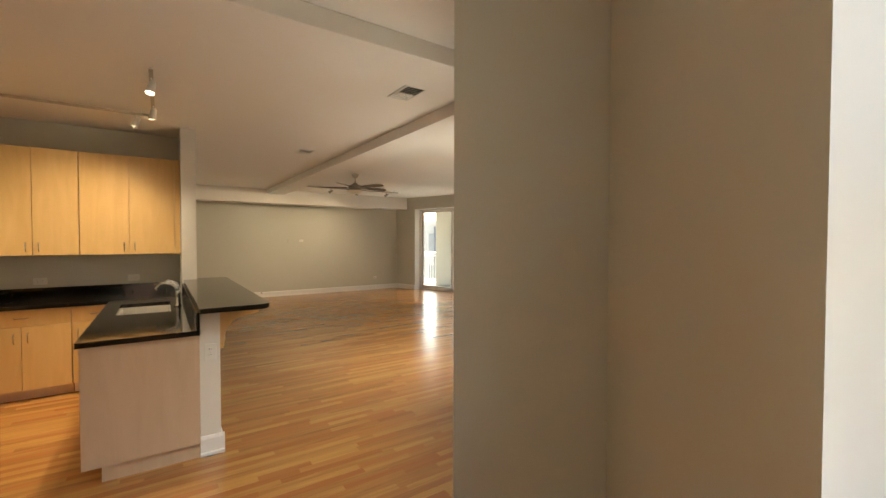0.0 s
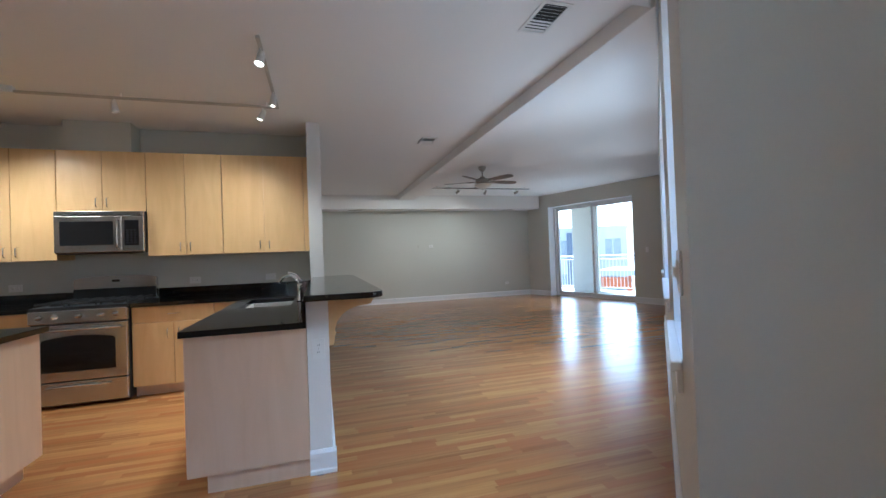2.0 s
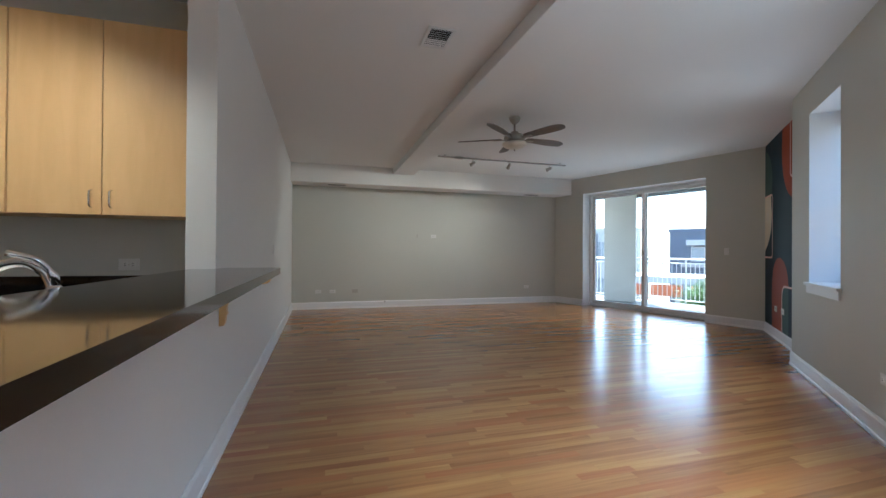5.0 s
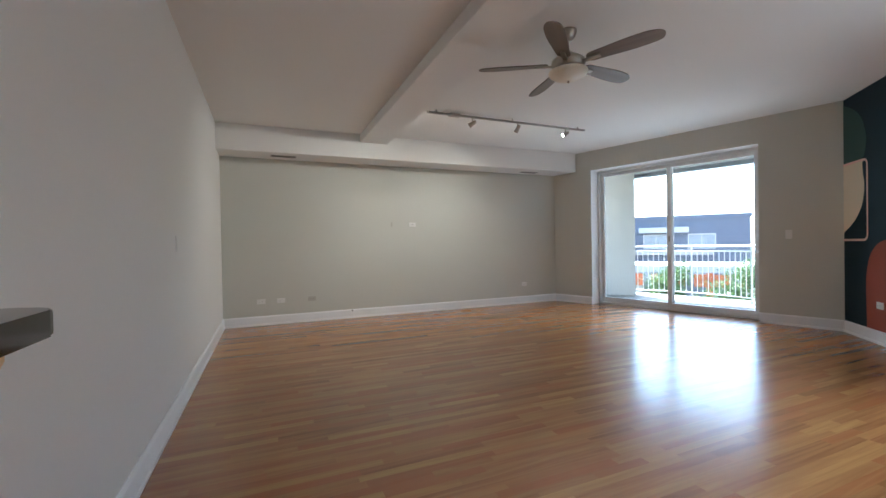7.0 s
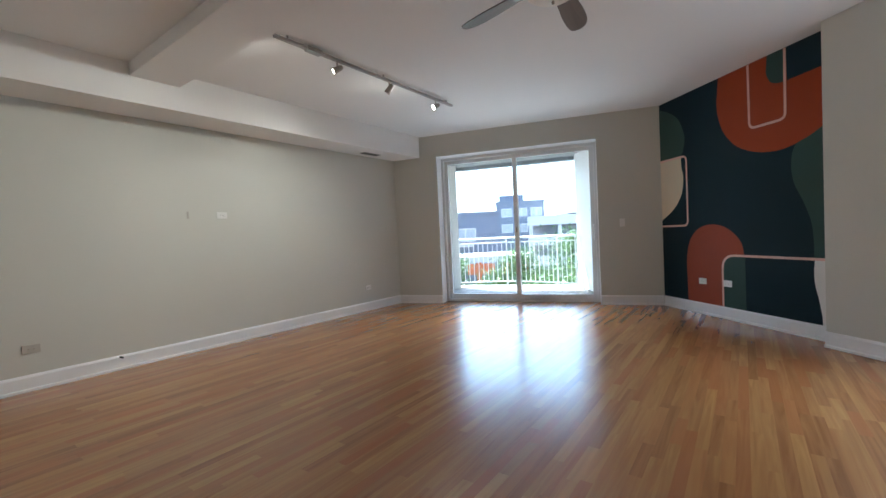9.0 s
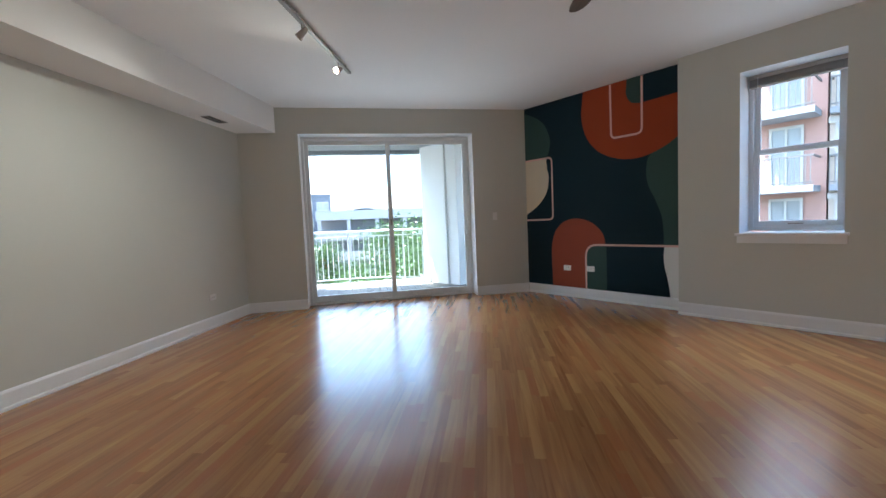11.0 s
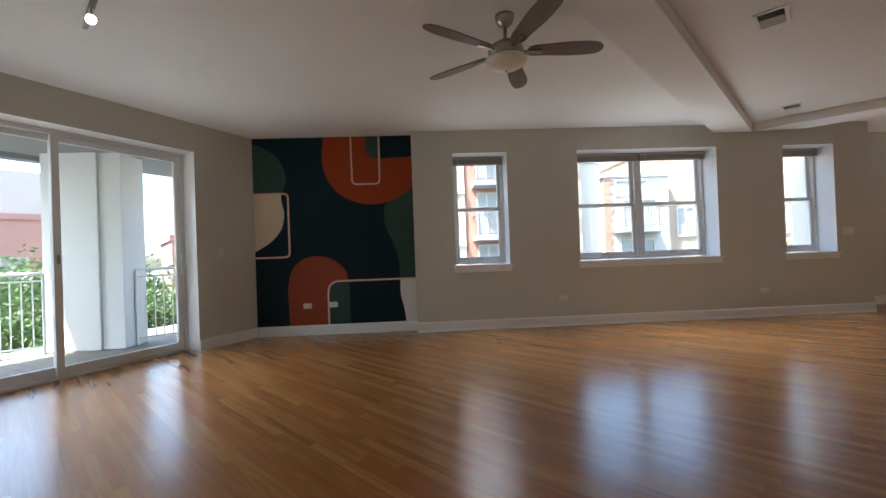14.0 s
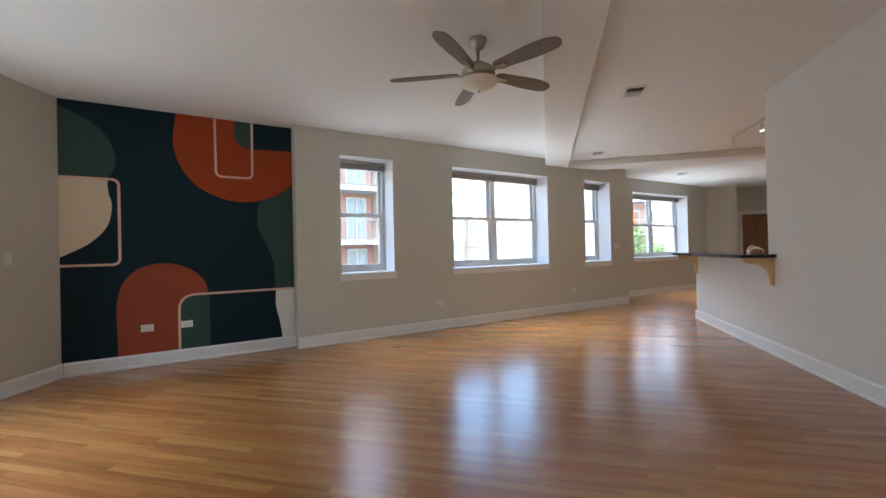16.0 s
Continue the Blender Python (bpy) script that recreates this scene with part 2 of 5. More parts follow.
def tube(pts, r, seg=10, bm=None):
    bm = bm or bmesh.new()
    pts = [Vector(p) for p in pts]
    rings, up = [], None
    for i, p in enumerate(pts):
        t = (pts[min(i + 1, len(pts) - 1)] - pts[max(i - 1, 0)]).normalized()
        if up is None:
            up = t.orthogonal().normalized()
        up = (up - t * up.dot(t)).normalized()
        sd = t.cross(up)
        rr = r[i] if isinstance(r, (list, tuple)) else r
        rings.append([bm.verts.new(p + rr * (math.cos(k * 2 * math.pi / seg) * up + math.sin(k * 2 * math.pi / seg) * sd)) for k in range(seg)])
    for a, b in zip(rings, rings[1:]):
        for k in range(seg):
            bm.faces.new((a[k], a[(k + 1) % seg], b[(k + 1) % seg], b[k]))
    bm.faces.new(rings[0][::-1])
    bm.faces.new(rings[-1])
    return bm


def lathe(profile, seg=32, bm=None, m=None):
    """A turned shape: rows of radius and height, from the bottom up."""
    bm = bm or bmesh.new()
    m = m or Matrix()
    rings = []
    for r, z in profile:
        if r < 1e-6:
            rings.append([bm.verts.new(m @ Vector((0, 0, z)))])
        else:
            rings.append([bm.verts.new(m @ Vector((r * math.cos(k * 2 * math.pi / seg), r * math.sin(k * 2 * math.pi / seg), z))) for k in range(seg)])
    for a, b in zip(rings, rings[1:]):
        for k in range(seg):
            j = (k + 1) % seg
            q = [a[0] if len(a) == 1 else a[k], a[0] if len(a) == 1 else a[j], b[0] if len(b) == 1 else b[j], b[0] if len(b) == 1 else b[k]]
            q = list(dict.fromkeys(q))
            if len(q) > 2:
                bm.faces.new(q)
    for end in (rings[0], rings[-1]):
        if len(end) > 2:
            bm.faces.new(end)
    return bm


def smooth_curve(ctrl, per=8, closed=False):
    """Points on a Catmull-Rom curve through the control points."""
    n, out = len(ctrl), []
    for i in range(n if closed else n - 1):
        p = [Vector(ctrl[(i + k) % n] if closed else ctrl[min(max(i + k, 0), n - 1)]) for k in (-1, 0, 1, 2)]
        for s in range(per):
            t = s / per
            out.append(0.5 * (2 * p[1] + (p[2] - p[0]) * t + (2 * p[0] - 5 * p[1] + 4 * p[2] - p[3]) * t * t + (3 * p[1] - p[0] - 3 * p[2] + p[3]) * t ** 3))
    if not closed:
        out.append(Vector(ctrl[-1]))
    return [tuple(v) for v in out]


def wall_with(name, m, length, height, thick, openings, mats=None, start=0.0):
    """A wall in its own frame: x along it, y outwards from the room's face at 0, with openings (x0, x1, z0, z1) cut through."""
    mats = mats or (PAINT, TRIM)
    xs = sorted({start, length, *[v for o in openings for v in o[:2]]})
    zs = sorted({0.0, height, *[v for o in openings for v in o[2:]]})
    bm = bmesh.new()

    def solid(i, k):
        if not (0 <= i < len(xs) - 1 and 0 <= k < len(zs) - 1):
            return False
        cx, cz = (xs[i] + xs[i + 1]) / 2, (zs[k] + zs[k + 1]) / 2
        return not any(o[0] < cx < o[1] and o[2] < cz < o[3] for o in openings)

    def quad(p, mi=0):
        f = bm.faces.new([bm.verts.new(v) for v in p])
        f.material_index = mi

    for i in range(len(xs) - 1):
        for k in range(len(zs) - 1):
            if not solid(i, k):
                continue
            x0, x1, z0, z1 = xs[i], xs[i + 1], zs[k], zs[k + 1]
            quad([(x0, 0, z0), (x1, 0, z0), (x1, 0, z1), (x0, 0, z1)])
            quad([(x0, thick, z0), (x0, thick, z1), (x1, thick, z1), (x1, thick, z0)])
            for di, dk, p in ((-1, 0, [(x0, 0, z0), (x0, 0, z1), (x0, thick, z1), (x0, thick, z0)]), (1, 0, [(x1, 0, z0), (x1, thick, z0), (x1, thick, z1), (x1, 0, z1)]),
                              (0, -1, [(x0, 0, z0), (x0, thick, z0), (x1, thick, z0), (x1, 0, z0)]), (0, 1, [(x0, 0, z1), (x1, 0, z1), (x1, thick, z1), (x0, thick, z1)])):
                if not solid(i + di, k + dk):
                    inner = 0 <= i + di < len(xs) - 1 and 0 <= k + dk < len(zs) - 1
                    quad(p, 1 if inner else 0)
    bmesh.ops.remove_doubles(bm, verts=bm.verts, dist=1e-5)
    ob = part(name, bm, mats)
    ob.matrix_world = m
    return tagged(ob, kind="structure")


def frame_at(origin, ang):
    """A frame standing on the floor, x along the given angle in degrees."""
    return pose(origin[0], origin[1], 0, 0, 0, ang)


# ---- plan ----
CEIL = 2.805
WA = (5.777, 4.925)                      # corner between mural recess and window wall
W_ANG = 180 + 45.88                      # window wall, seen from that corner
MW = frame_at(WA, W_ANG)                 # x along the window wall, y outwards
SL = (6.254, 10.376)
S_ANG = math.degrees(math.atan2(6.414 - 10.376, 7.473 - 6.254))
MS = frame_at(SL, S_ANG)                 # x along the sliding-door wall, y outwards
S_LEN = math.hypot(7.473 - 6.254, 6.414 - 10.376)
X_LIV, X_KIT = 0.430, 0.282               # faces of the wall between living room and kitchen
HX0, HX1, HY = 0.303, 0.430, 2.045           # half wall under the bar
Y_FAR, Y_WING, Y_KIT = 10.35, 4.30, 4.86
MUR = 0.18                               # recess of the mural
MUR_L = 2.25
SILL, HEAD = 0.905, 2.485
ALC, W_LEN = 0.62, 6.71
WINDOWS = [(0.57, 1.335), (2.345, 4.392), (5.392, 6.165)]
W4 = (7.87, 10.27)
D_OPEN = (0.81, 3.30, 2.45)
THICK = 0.42


def loc(m, x, y, z=0.0):
    return m @ Vector((x, y, z))


# daylight through the openings: down from the sky, up from the sunlit street and balcony
D_MID = (D_OPEN[0] + D_OPEN[1]) / 2
sky_lamp(MS @ Matrix.Translation((D_MID, -0.06, 0.12)), 2.3, 0.2, 0.55)
sky_lamp(MS @ Matrix.Translation((D_MID, -0.06, D_OPEN[2] - 0.12)), 2.3, 0.2, 0.8, 62.0, 66.0)
for wa_, wb_, wv_ in [(*w_, -0.06) for w_ in WINDOWS] + [(*W4, ALC - 0.06)]:
    wide_ = wb_ - wa_ - 0.1
    sky_lamp(MW @ Matrix.Translation(((wa_ + wb_) / 2, wv_, SILL + 0.12)), wide_, 0.2, (0.26 if wa_ == W4[0] else 0.16) * wide_)
    sky_lamp(MW @ Matrix.Translation(((wa_ + wb_) / 2, wv_, HEAD - 0.12)), wide_, 0.2, 0.55 * wide_, 62.0, 66.0)

# walls
wall_with("wall_east", MW, W_LEN - 0.25, CEIL, THICK, [(a, b, SILL, HEAD) for a, b in WINDOWS])
wall_with("wall_mural", MW @ Matrix.Translation((0, MUR, 0)), 0.0, CEIL, THICK, [], start=-MUR_L - 0.3)
wall_with("wall_alcove", MW @ Matrix.Translation((0, ALC, 0)), 12.6, CEIL, THICK, [(W4[0], W4[1], SILL, HEAD)], start=W_LEN - 0.25)
bm = bx(W_LEN - 0.25, 0, 0, W_LEN, ALC, CEIL)
rw = part("wall_return", bm, PAINT)
rw.matrix_world = MW
tagged(rw, kind="structure")
wall_with("wall_door", MS, S_LEN + 0.12, CEIL, 0.36, [(D_OPEN[0], D_OPEN[1], 0.0, D_OPEN[2])], start=-0.05)
tagged(part("wall_north", bx(X_KIT, Y_FAR, 0, 6.6, Y_FAR + 0.2, CEIL), PAINT), kind="structure")
tagged(part("wall_wing", bx(X_KIT, Y_WING, 0, X_LIV, Y_FAR, CEIL, 0.0), OFFWHITE), kind="structure")
tagged(part("wall_half", bx(HX0, HY, 0, HX1, Y_WING - 0.0005, 1.03, 0.0), OFFWHITE), kind="structure")
tagged(part("wall_kitchen", bx(-4.4, Y_KIT, 0, X_KIT - 0.001, Y_KIT + 0.15, CEIL), PAINT), kind="structure")
tagged(part("wall_duct", bx(-2.11, Y_KIT - 0.24, 2.44, -1.51, Y_KIT - 0.002, CEIL - 0.002), PAINT), kind="structure")
tagged(part("wall_west", bx(-4.55, -5.6, 0, -4.4, Y_KIT + 0.15, CEIL), PAINT), kind="structure")
MP = MW @ Matrix.Translation((11.25, ALC, 0))
pa = loc(MW, 11.25, ALC)
tagged(part("wall_entry", bx(pa.x - 0.75, pa.y - 0.25, 0, pa.x, pa.y, CEIL), PAINT), kind="structure")
ME = frame_at((pa.x - 0.75, pa.y - 0.55), 180)
wall_with("wall_south", ME, 2.2, CEIL, 0.15, [(0.32, 1.18, 0.0, 2.06)])
tagged(part("wall_hall", bx(-4.4, pa.y - 1.8, 0, pa.x + 0.3, pa.y - 1.65, CEIL), PAINT), kind="structure")

# floor below, ceiling, beams, soffit
P_N = loc(MS, S_LEN, 0)
outline = [(-4.4, pa.y - 1.8), tuple(loc(MW, 12.6, ALC + 0.2))[:2], tuple(loc(MW, -MUR_L - 0.2, MUR + 0.3))[:2], tuple(loc(MS, S_LEN, 0.3))[:2], tuple(loc(MS, -0.1, 0.3))[:2], (X_KIT, Y_FAR + 0.1), (X_KIT, Y_KIT + 0.1), (-4.4, Y_KIT + 0.1)]
tagged(part("floor", prism(outline, -0.20, -0.0125), plain("subfloor", (0.06, 0.035, 0.02), 0.8)), kind="structure")
tagged(part("ceiling", prism(outline, CEIL, CEIL + 0.25), WHITE_CEIL), kind="structure")
tagged(part("beam_1", prism([(2.33, 1.39), (2.74, 1.81), (2.74, 9.857), (2.33, 9.857)], 2.685, CEIL - 0.002, bev=0.006), WHITE_CEIL), kind="structure")
bm2 = prism([(-4.39, 0.95), (1.75, 0.95), (2.32, 1.42), (-4.39, 1.42)], 2.685, CEIL - 0.002, bev=0.006)
tagged(part("beam_2", bm2, WHITE_CEIL), kind="structure")
tagged(part("soffit", prism([(X_LIV + 0.002, 9.86), (6.37, 9.86), (6.253, Y_FAR - 0.002), (X_LIV + 0.002, Y_FAR - 0.002)], 2.455, CEIL - 0.002), (WHITE_CEIL)), kind="structure")


# baseboards
def baseboard(name, m, x0, x1, h=0.14):
    bm = bmesh.new()
    prof = [(0, 0), (-0.022, 0), (-0.022, 0.02), (-0.015, 0.028), (-0.015, h - 0.02), (-0.009, h - 0.006), (-0.006, h), (0, h)]
    a = [bm.verts.new((x0, y - 0.0015, z + 0.0005)) for y, z in prof]
    b = [bm.verts.new((x1, y - 0.0015, z + 0.0005)) for y, z in prof]
    n = len(prof)
    for i in range(n):
        bm.faces.new((a[i], a[(i + 1) % n], b[(i + 1) % n], b[i]))
    bm.faces.new(a)
    bm.faces.new(b[::-1])
    ob = part(name, bm, TRIM)
    ob.matrix_world = m
    return tagged(ob, kind="structure")


baseboard("baseboard_east", MW, 0.0, W_LEN)
baseboard("baseboard_mural", MW @ Matrix.Translation((0, MUR, 0)), -MUR_L + 0.02, 0.0)
baseboard("baseboard_step", MW @ pose(0, 0, 0, 0, 0, 90), 0.0, MUR)
baseboard("baseboard_alcove", MW @ Matrix.Translation((0, ALC, 0)), W_LEN, 11.25)
baseboard("baseboard_return", MW @ pose(W_LEN, 0, 0, 0, 0, -90), -ALC, 0.0)
baseboard("baseboard_door_a", MS, 0.0, D_OPEN[0])
baseboard("baseboard_door_b", MS, D_OPEN[1], S_LEN - 0.01)
baseboard("baseboard_jamb", MS @ pose(D_OPEN[1], 0, 0, 0, 0, 90), -0.0, 0.24)
baseboard("baseboard_north", frame_at((X_LIV, Y_FAR), 0), 0.0, 6.253 - X_LIV)
baseboard("baseboard_wing", frame_at((X_LIV, HY), 90), 0.0, Y_FAR - HY)
baseboard("baseboard_post", frame_at((HX0, HY), 0), -0.004, HX1 - HX0 + 0.022)
baseboard("baseboard_entry", frame_at((pa.x, pa.y), 180), 0.0, 0.75)


# ---- windows ----
def sash(parent, x0, x1, y0, z0, z1, label=""):
    """One sash with its pane; y0 is its inner face."""
    fr = bmesh.new()
    w, t = 0.045, 0.035
    bx(x0, y0, z0, x0 + w, y0 + t, z1, 0.003, fr)
    bx(x1 - w, y0, z0, x1, y0 + t, z1, 0.003, fr)
    bx(x0 + w, y0, z0, x1 - w, y0 + t, z0 + 0.055, 0.003, fr)
    bx(x0 + w, y0, z1 - 0.04, x1 - w, y0 + t, z1, 0.003, fr)
    s = part("sash", fr, VINYL, parent, label)
    pn = part("pane", bx(x0 + w - 0.004, y0 + 0.014, z0 + 0.05, x1 - w + 0.004, y0 + 0.020, z1 - 0.036), PANE, s)
    return s


def window_unit(name, base, a, b, units):
    """A double-hung window, single or paired, in a deep opening, with stool, apron and blinds."""
    m = base @ Matrix.Translation((a, 0, 0))
    w = b - a
    th = thing(name, m, "white vinyl double-hung window in a deep drywall opening", "window", kind="structure")
    y = 0.30
    fr = bmesh.new()
    f = 0.04
    bx(0.001, y, SILL + 0.012, f, y + 0.11, HEAD - 0.001, 0.003, fr)
    bx(w - f, y, SILL + 0.012, w - 0.001, y + 0.11, HEAD - 0.001, 0.003, fr)
    bx(f, y, HEAD - f, w - f, y + 0.11, HEAD - 0.001, 0.003, fr)
    bx(f, y, SILL + 0.012, w - f, y + 0.11, SILL + 0.055, 0.003, fr)
    edges = [f, w - f]
    if units == 2:
        bx(w / 2 - 0.045, y, SILL + 0.055, w / 2 + 0.045, y + 0.11, HEAD - f, 0.003, fr)
        edges = [f, w / 2 - 0.045, w / 2 + 0.045, w - f]
    part("window_frame", fr, VINYL, th)
    mid = (SILL + HEAD) / 2 + 0.02
    for i in range(units):
        x0, x1 = edges[2 * i], edges[2 * i + 1]
        sash(th, x0 + 0.002, x1 - 0.002, y + 0.055, mid - 0.02, HEAD - f)
        lo = sash(th, x0 + 0.002, x1 - 0.002, y + 0.016, SILL + 0.055, mid + 0.02)
        c = (x0 + x1) / 2
        part("lock", bx(c - 0.03, y + 0.004, mid + 0.02, c + 0.03, y + 0.03, mid + 0.034, 0.004), VINYL, lo)
        part("lift", bx(c - 0.06, y + 0.006, SILL + 0.075, c + 0.06, y + 0.016, SILL + 0.087, 0.003), NICKEL, lo)
    st = bx(-0.035, -0.035, SILL - 0.024, w + 0.035, -0.002, SILL + 0.004, 0.006)
    bx(0.003, -0.002, SILL - 0.012, w - 0.003, y, SILL + 0.004, 0, st)
    part("window_sill", st, TRIM, th)
    part("apron", bx(-0.02, -0.018, SILL - 0.095, w + 0.02, -0.002, SILL - 0.025, 0.003), TRIM, th)
    # raised blind, one for each unit
    span = w / units
    for i in range(units):
        bl = thing("window_blind", m @ Matrix.Translation((i * span, 0, 0)), "raised taupe horizontal blind stacked under the window head", "blind", "window blinds")
        part("headrail", bx(0.012, y - 0.065, HEAD - 0.045, span - 0.012, y - 0.012, HEAD - 0.003, 0.003), BLIND, bl)
        stack = bmesh.new()
        for k in range(9):
            z = HEAD - 0.052 - k * 0.006
            bx(0.016, y - 0.066 + 0.003 * (k % 2), z - 0.0035, span - 0.016, y - 0.012, z, 0, stack)
        part("slats", stack, BLIND, bl)
        part("bottom_rail", bx(0.014, y - 0.066, HEAD - 0.124, span - 0.014, y - 0.012, HEAD - 0.108, 0.003), BLIND, bl)
        part("wand", tube([(0.09, y - 0.07, HEAD - 0.03), (0.092, y - 0.072, HEAD - 0.75)], 0.004, 6), VINYL, bl)
    return th


window_unit("window_1", MW, *WINDOWS[0], 1)
window_unit("window_2", MW, *WINDOWS[1], 2)
window_unit("window_3", MW, *WINDOWS[2], 1)
window_unit("window_4", MW @ Matrix.Translation((0, ALC, 0)), *W4, 2)

# ---- sliding door ----
sd = thing("door_1", MS @ Matrix.Translation((D_OPEN[0], 0, 0)), "white two-panel sliding glass door, closed, to the balcony", "door", kind="structure")
DW, DH, DY = D_OPEN[1] - D_OPEN[0], D_OPEN[2], 0.22
fr = bmesh.new()
bx(0.002, DY, 0.0, 0.035, DY + 0.13, DH - 0.002, 0.003, fr)
bx(DW - 0.035, DY, 0.0, DW - 0.002, DY + 0.13, DH - 0.002, 0.003, fr)
bx(0.035, DY, DH - 0.045, DW - 0.035, DY + 0.13, DH - 0.002, 0.003, fr)
bx(0.035, DY, 0.0, DW - 0.035, DY + 0.13, 0.03, 0.003, fr)
part("door_frame", fr, VINYL, sd)


def door_panel(x0, x1, y0, stile):
    p = bmesh.new()
    z0, z1, t = 0.032, DH - 0.047, 0.045
    bx(x0, y0, z0, x0 + stile, y0 + t, z1, 0.004, p)
    bx(x1 - stile, y0, z0, x1, y0 + t, z1, 0.004, p)
    bx(x0 + stile, y0, z1 - stile, x1 - stile, y0 + t, z1, 0.004, p)
    bx(x0 + stile, y0, z0, x1 - stile, y0 + t, z0 + 0.085, 0.004, p)
    ob = part("door_panel", p, VINYL, sd)
    part("pane", bx(x0 + stile - 0.004, y0 + 0.019, z0 + 0.08, x1 - stile + 0.004, y0 + 0.026, z1 - stile + 0.004), PANE, ob)
    return ob


pl = door_panel(0.037, DW / 2 + 0.035, DY + 0.075, 0.055)
pr = door_panel(DW / 2 - 0.035, DW - 0.037, DY + 0.018, 0.065)
hx = DW - 0.07
part("door_handle", tube(smooth_curve([(hx, DY + 0.018, 0.96), (hx, DY - 0.03, 0.985), (hx, DY - 0.04, 1.08), (hx, DY - 0.03, 1.175), (hx, DY + 0.018, 1.20)], 6), 0.011, 8), VINYL, pr, "white pull handle", True)
part("lock", bx(DW / 2 - 0.012, DY + 0.006, 1.13, DW / 2 + 0.012, DY + 0.02, 1.22, 0.004), NICKEL, pr)

# ---- mural ----
MM = MW @ Matrix.Translation((-MUR_L, MUR, 0))
MB, MT = 0.142, CEIL - 0.002
mural = thing("mural", MM, "dark navy wall mural of rounded green, rust and cream shapes", "mural")


def paint(name, pts, layer, material, label=""):
    """A flat painted shape on the wall, x along and z up."""
    bm = bmesh.new()
    y = -0.0005 - 0.0015 * layer
    pts = [(min(max(x, 0.0), MUR_L - 0.002), min(max(z, MB), MT - 0.0005 * layer)) for x, z in pts]
    clean = [p for i, p in enumerate(pts) if (Vector(p) - Vector(pts[i - 1])).length > 1e-4]
    f = bm.faces.new([bm.verts.new((x, y, z)) for x, z in clean])
    ex = bmesh.ops.extrude_face_region(bm, geom=[f])
    bmesh.ops.translate(bm, verts=[v for v in ex["geom"] if isinstance(v, bmesh.types.BMVert)], vec=(0, 0.001, 0))
    bmesh.ops.triangulate(bm, faces=bm.faces)
    return part(name, bm, material, mural, label)


def stripe(name, pts, layer, width=0.026):
    """A painted line of even width along a path."""
    y = -0.0005 - 0.0015 * layer
    bm = bmesh.new()
    P = [Vector(p) for p in pts]
    L, R = [], []
    for i, p in enumerate(P):
        t = (P[min(i + 1, len(P) - 1)] - P[max(i - 1, 0)]).normalized()
        s = Vector((-t.y, t.x)) * width / 2
        for side, lst in ((s, L), (-s, R)):
            q = p + side
            lst.append(bm.verts.new((min(max(q.x, 0), MUR_L - 0.002), y, min(max(q.y, MB), MT - 0.006))))
    for i in range(len(P) - 1):
        bm.faces.new((L[i], L[i + 1], R[i + 1], R[i]))
    ex = bmesh.ops.extrude_face_region(bm, geom=list(bm.faces))
    bmesh.ops.translate(bm, verts=[v for v in ex["geom"] if isinstance(v, bmesh.types.BMVert)], vec=(0, 0.001, 0))
    return part(name, bm, M_PINK, mural, "thin pale pink line")


def round_path(pts, r, per=6):
    """A path with its corners rounded."""
    out = [pts[0]]
    for a, b, c in zip(pts, pts[1:], pts[2:]):
        a, b, c = Vector(a), Vector(b), Vector(c)
        p, q = b + (a - b).normalized() * r, b + (c - b).normalized() * r
        for k in range(per + 1):
            t = k / per
            out.append(tuple((1 - t) ** 2 * p + 2 * t * (1 - t) * b + t * t * q))
    return out + [pts[-1]]


paint("background", [(0, MB), (MUR_L, MB), (MUR_L, MT), (0, MT)], 1, NAVY)
paint("green_shape", smooth_curve([(0.0, 2.74), (0.23, 2.62), (0.37, 2.49), (0.45, 2.30), (0.455, 2.19), (0.42, 2.07)], 6) + [(0.38, 2.02), (0, 2.01)], 2, M_GREEN)
paint("cream_shape", [(0, 2.01), (0.39, 2.01)] + smooth_curve([(0.385, 1.97), (0.395, 1.86), (0.42, 1.74), (0.39, 1.55), (0.31, 1.42), (0.19, 1.31), (0.0, 1.20)], 6), 3, M_CREAM)
stripe("pink_line", round_path([(0.0, 2.015), (0.48, 2.015), (0.48, 1.115), (0.0, 1.115)], 0.07), 5)
paint("rust_shape", [(1.0, MT)] + smooth_curve([(0.99, 2.70), (0.97, 2.52), (0.99, 2.34), (1.06, 2.16), (1.19, 2.0), (1.35, 1.90), (1.54, 1.84), (1.75, 1.83), (1.96, 1.885), (2.12, 1.965), (2.25, 2.07)], 6)
      + [(2.25, 2.50), (1.80, 2.48), (1.79, MT)], 2, M_RUST)
paint("green_patch", [(1.60, MT)] + smooth_curve([(1.59, 2.68), (1.59, 2.62), (1.63, 2.53), (1.70, 2.49), (1.79, 2.48)], 6) + [(1.79, MT)], 3, M_GREEN)
stripe("pink_line", round_path([(1.385, MT), (1.39, 2.12), (1.78, 2.12), (1.785, MT)], 0.07), 5)
paint("green_wave", smooth_curve([(2.25, 2.05), (2.08, 1.945), (1.875, 1.85), (1.825, 1.68), (1.845, 1.49), (1.93, 1.30), (2.0, 1.10), (2.02, 0.90), (2.02, 0.75)], 6) + [(2.25, 0.75)], 1.6, M_GREEN)
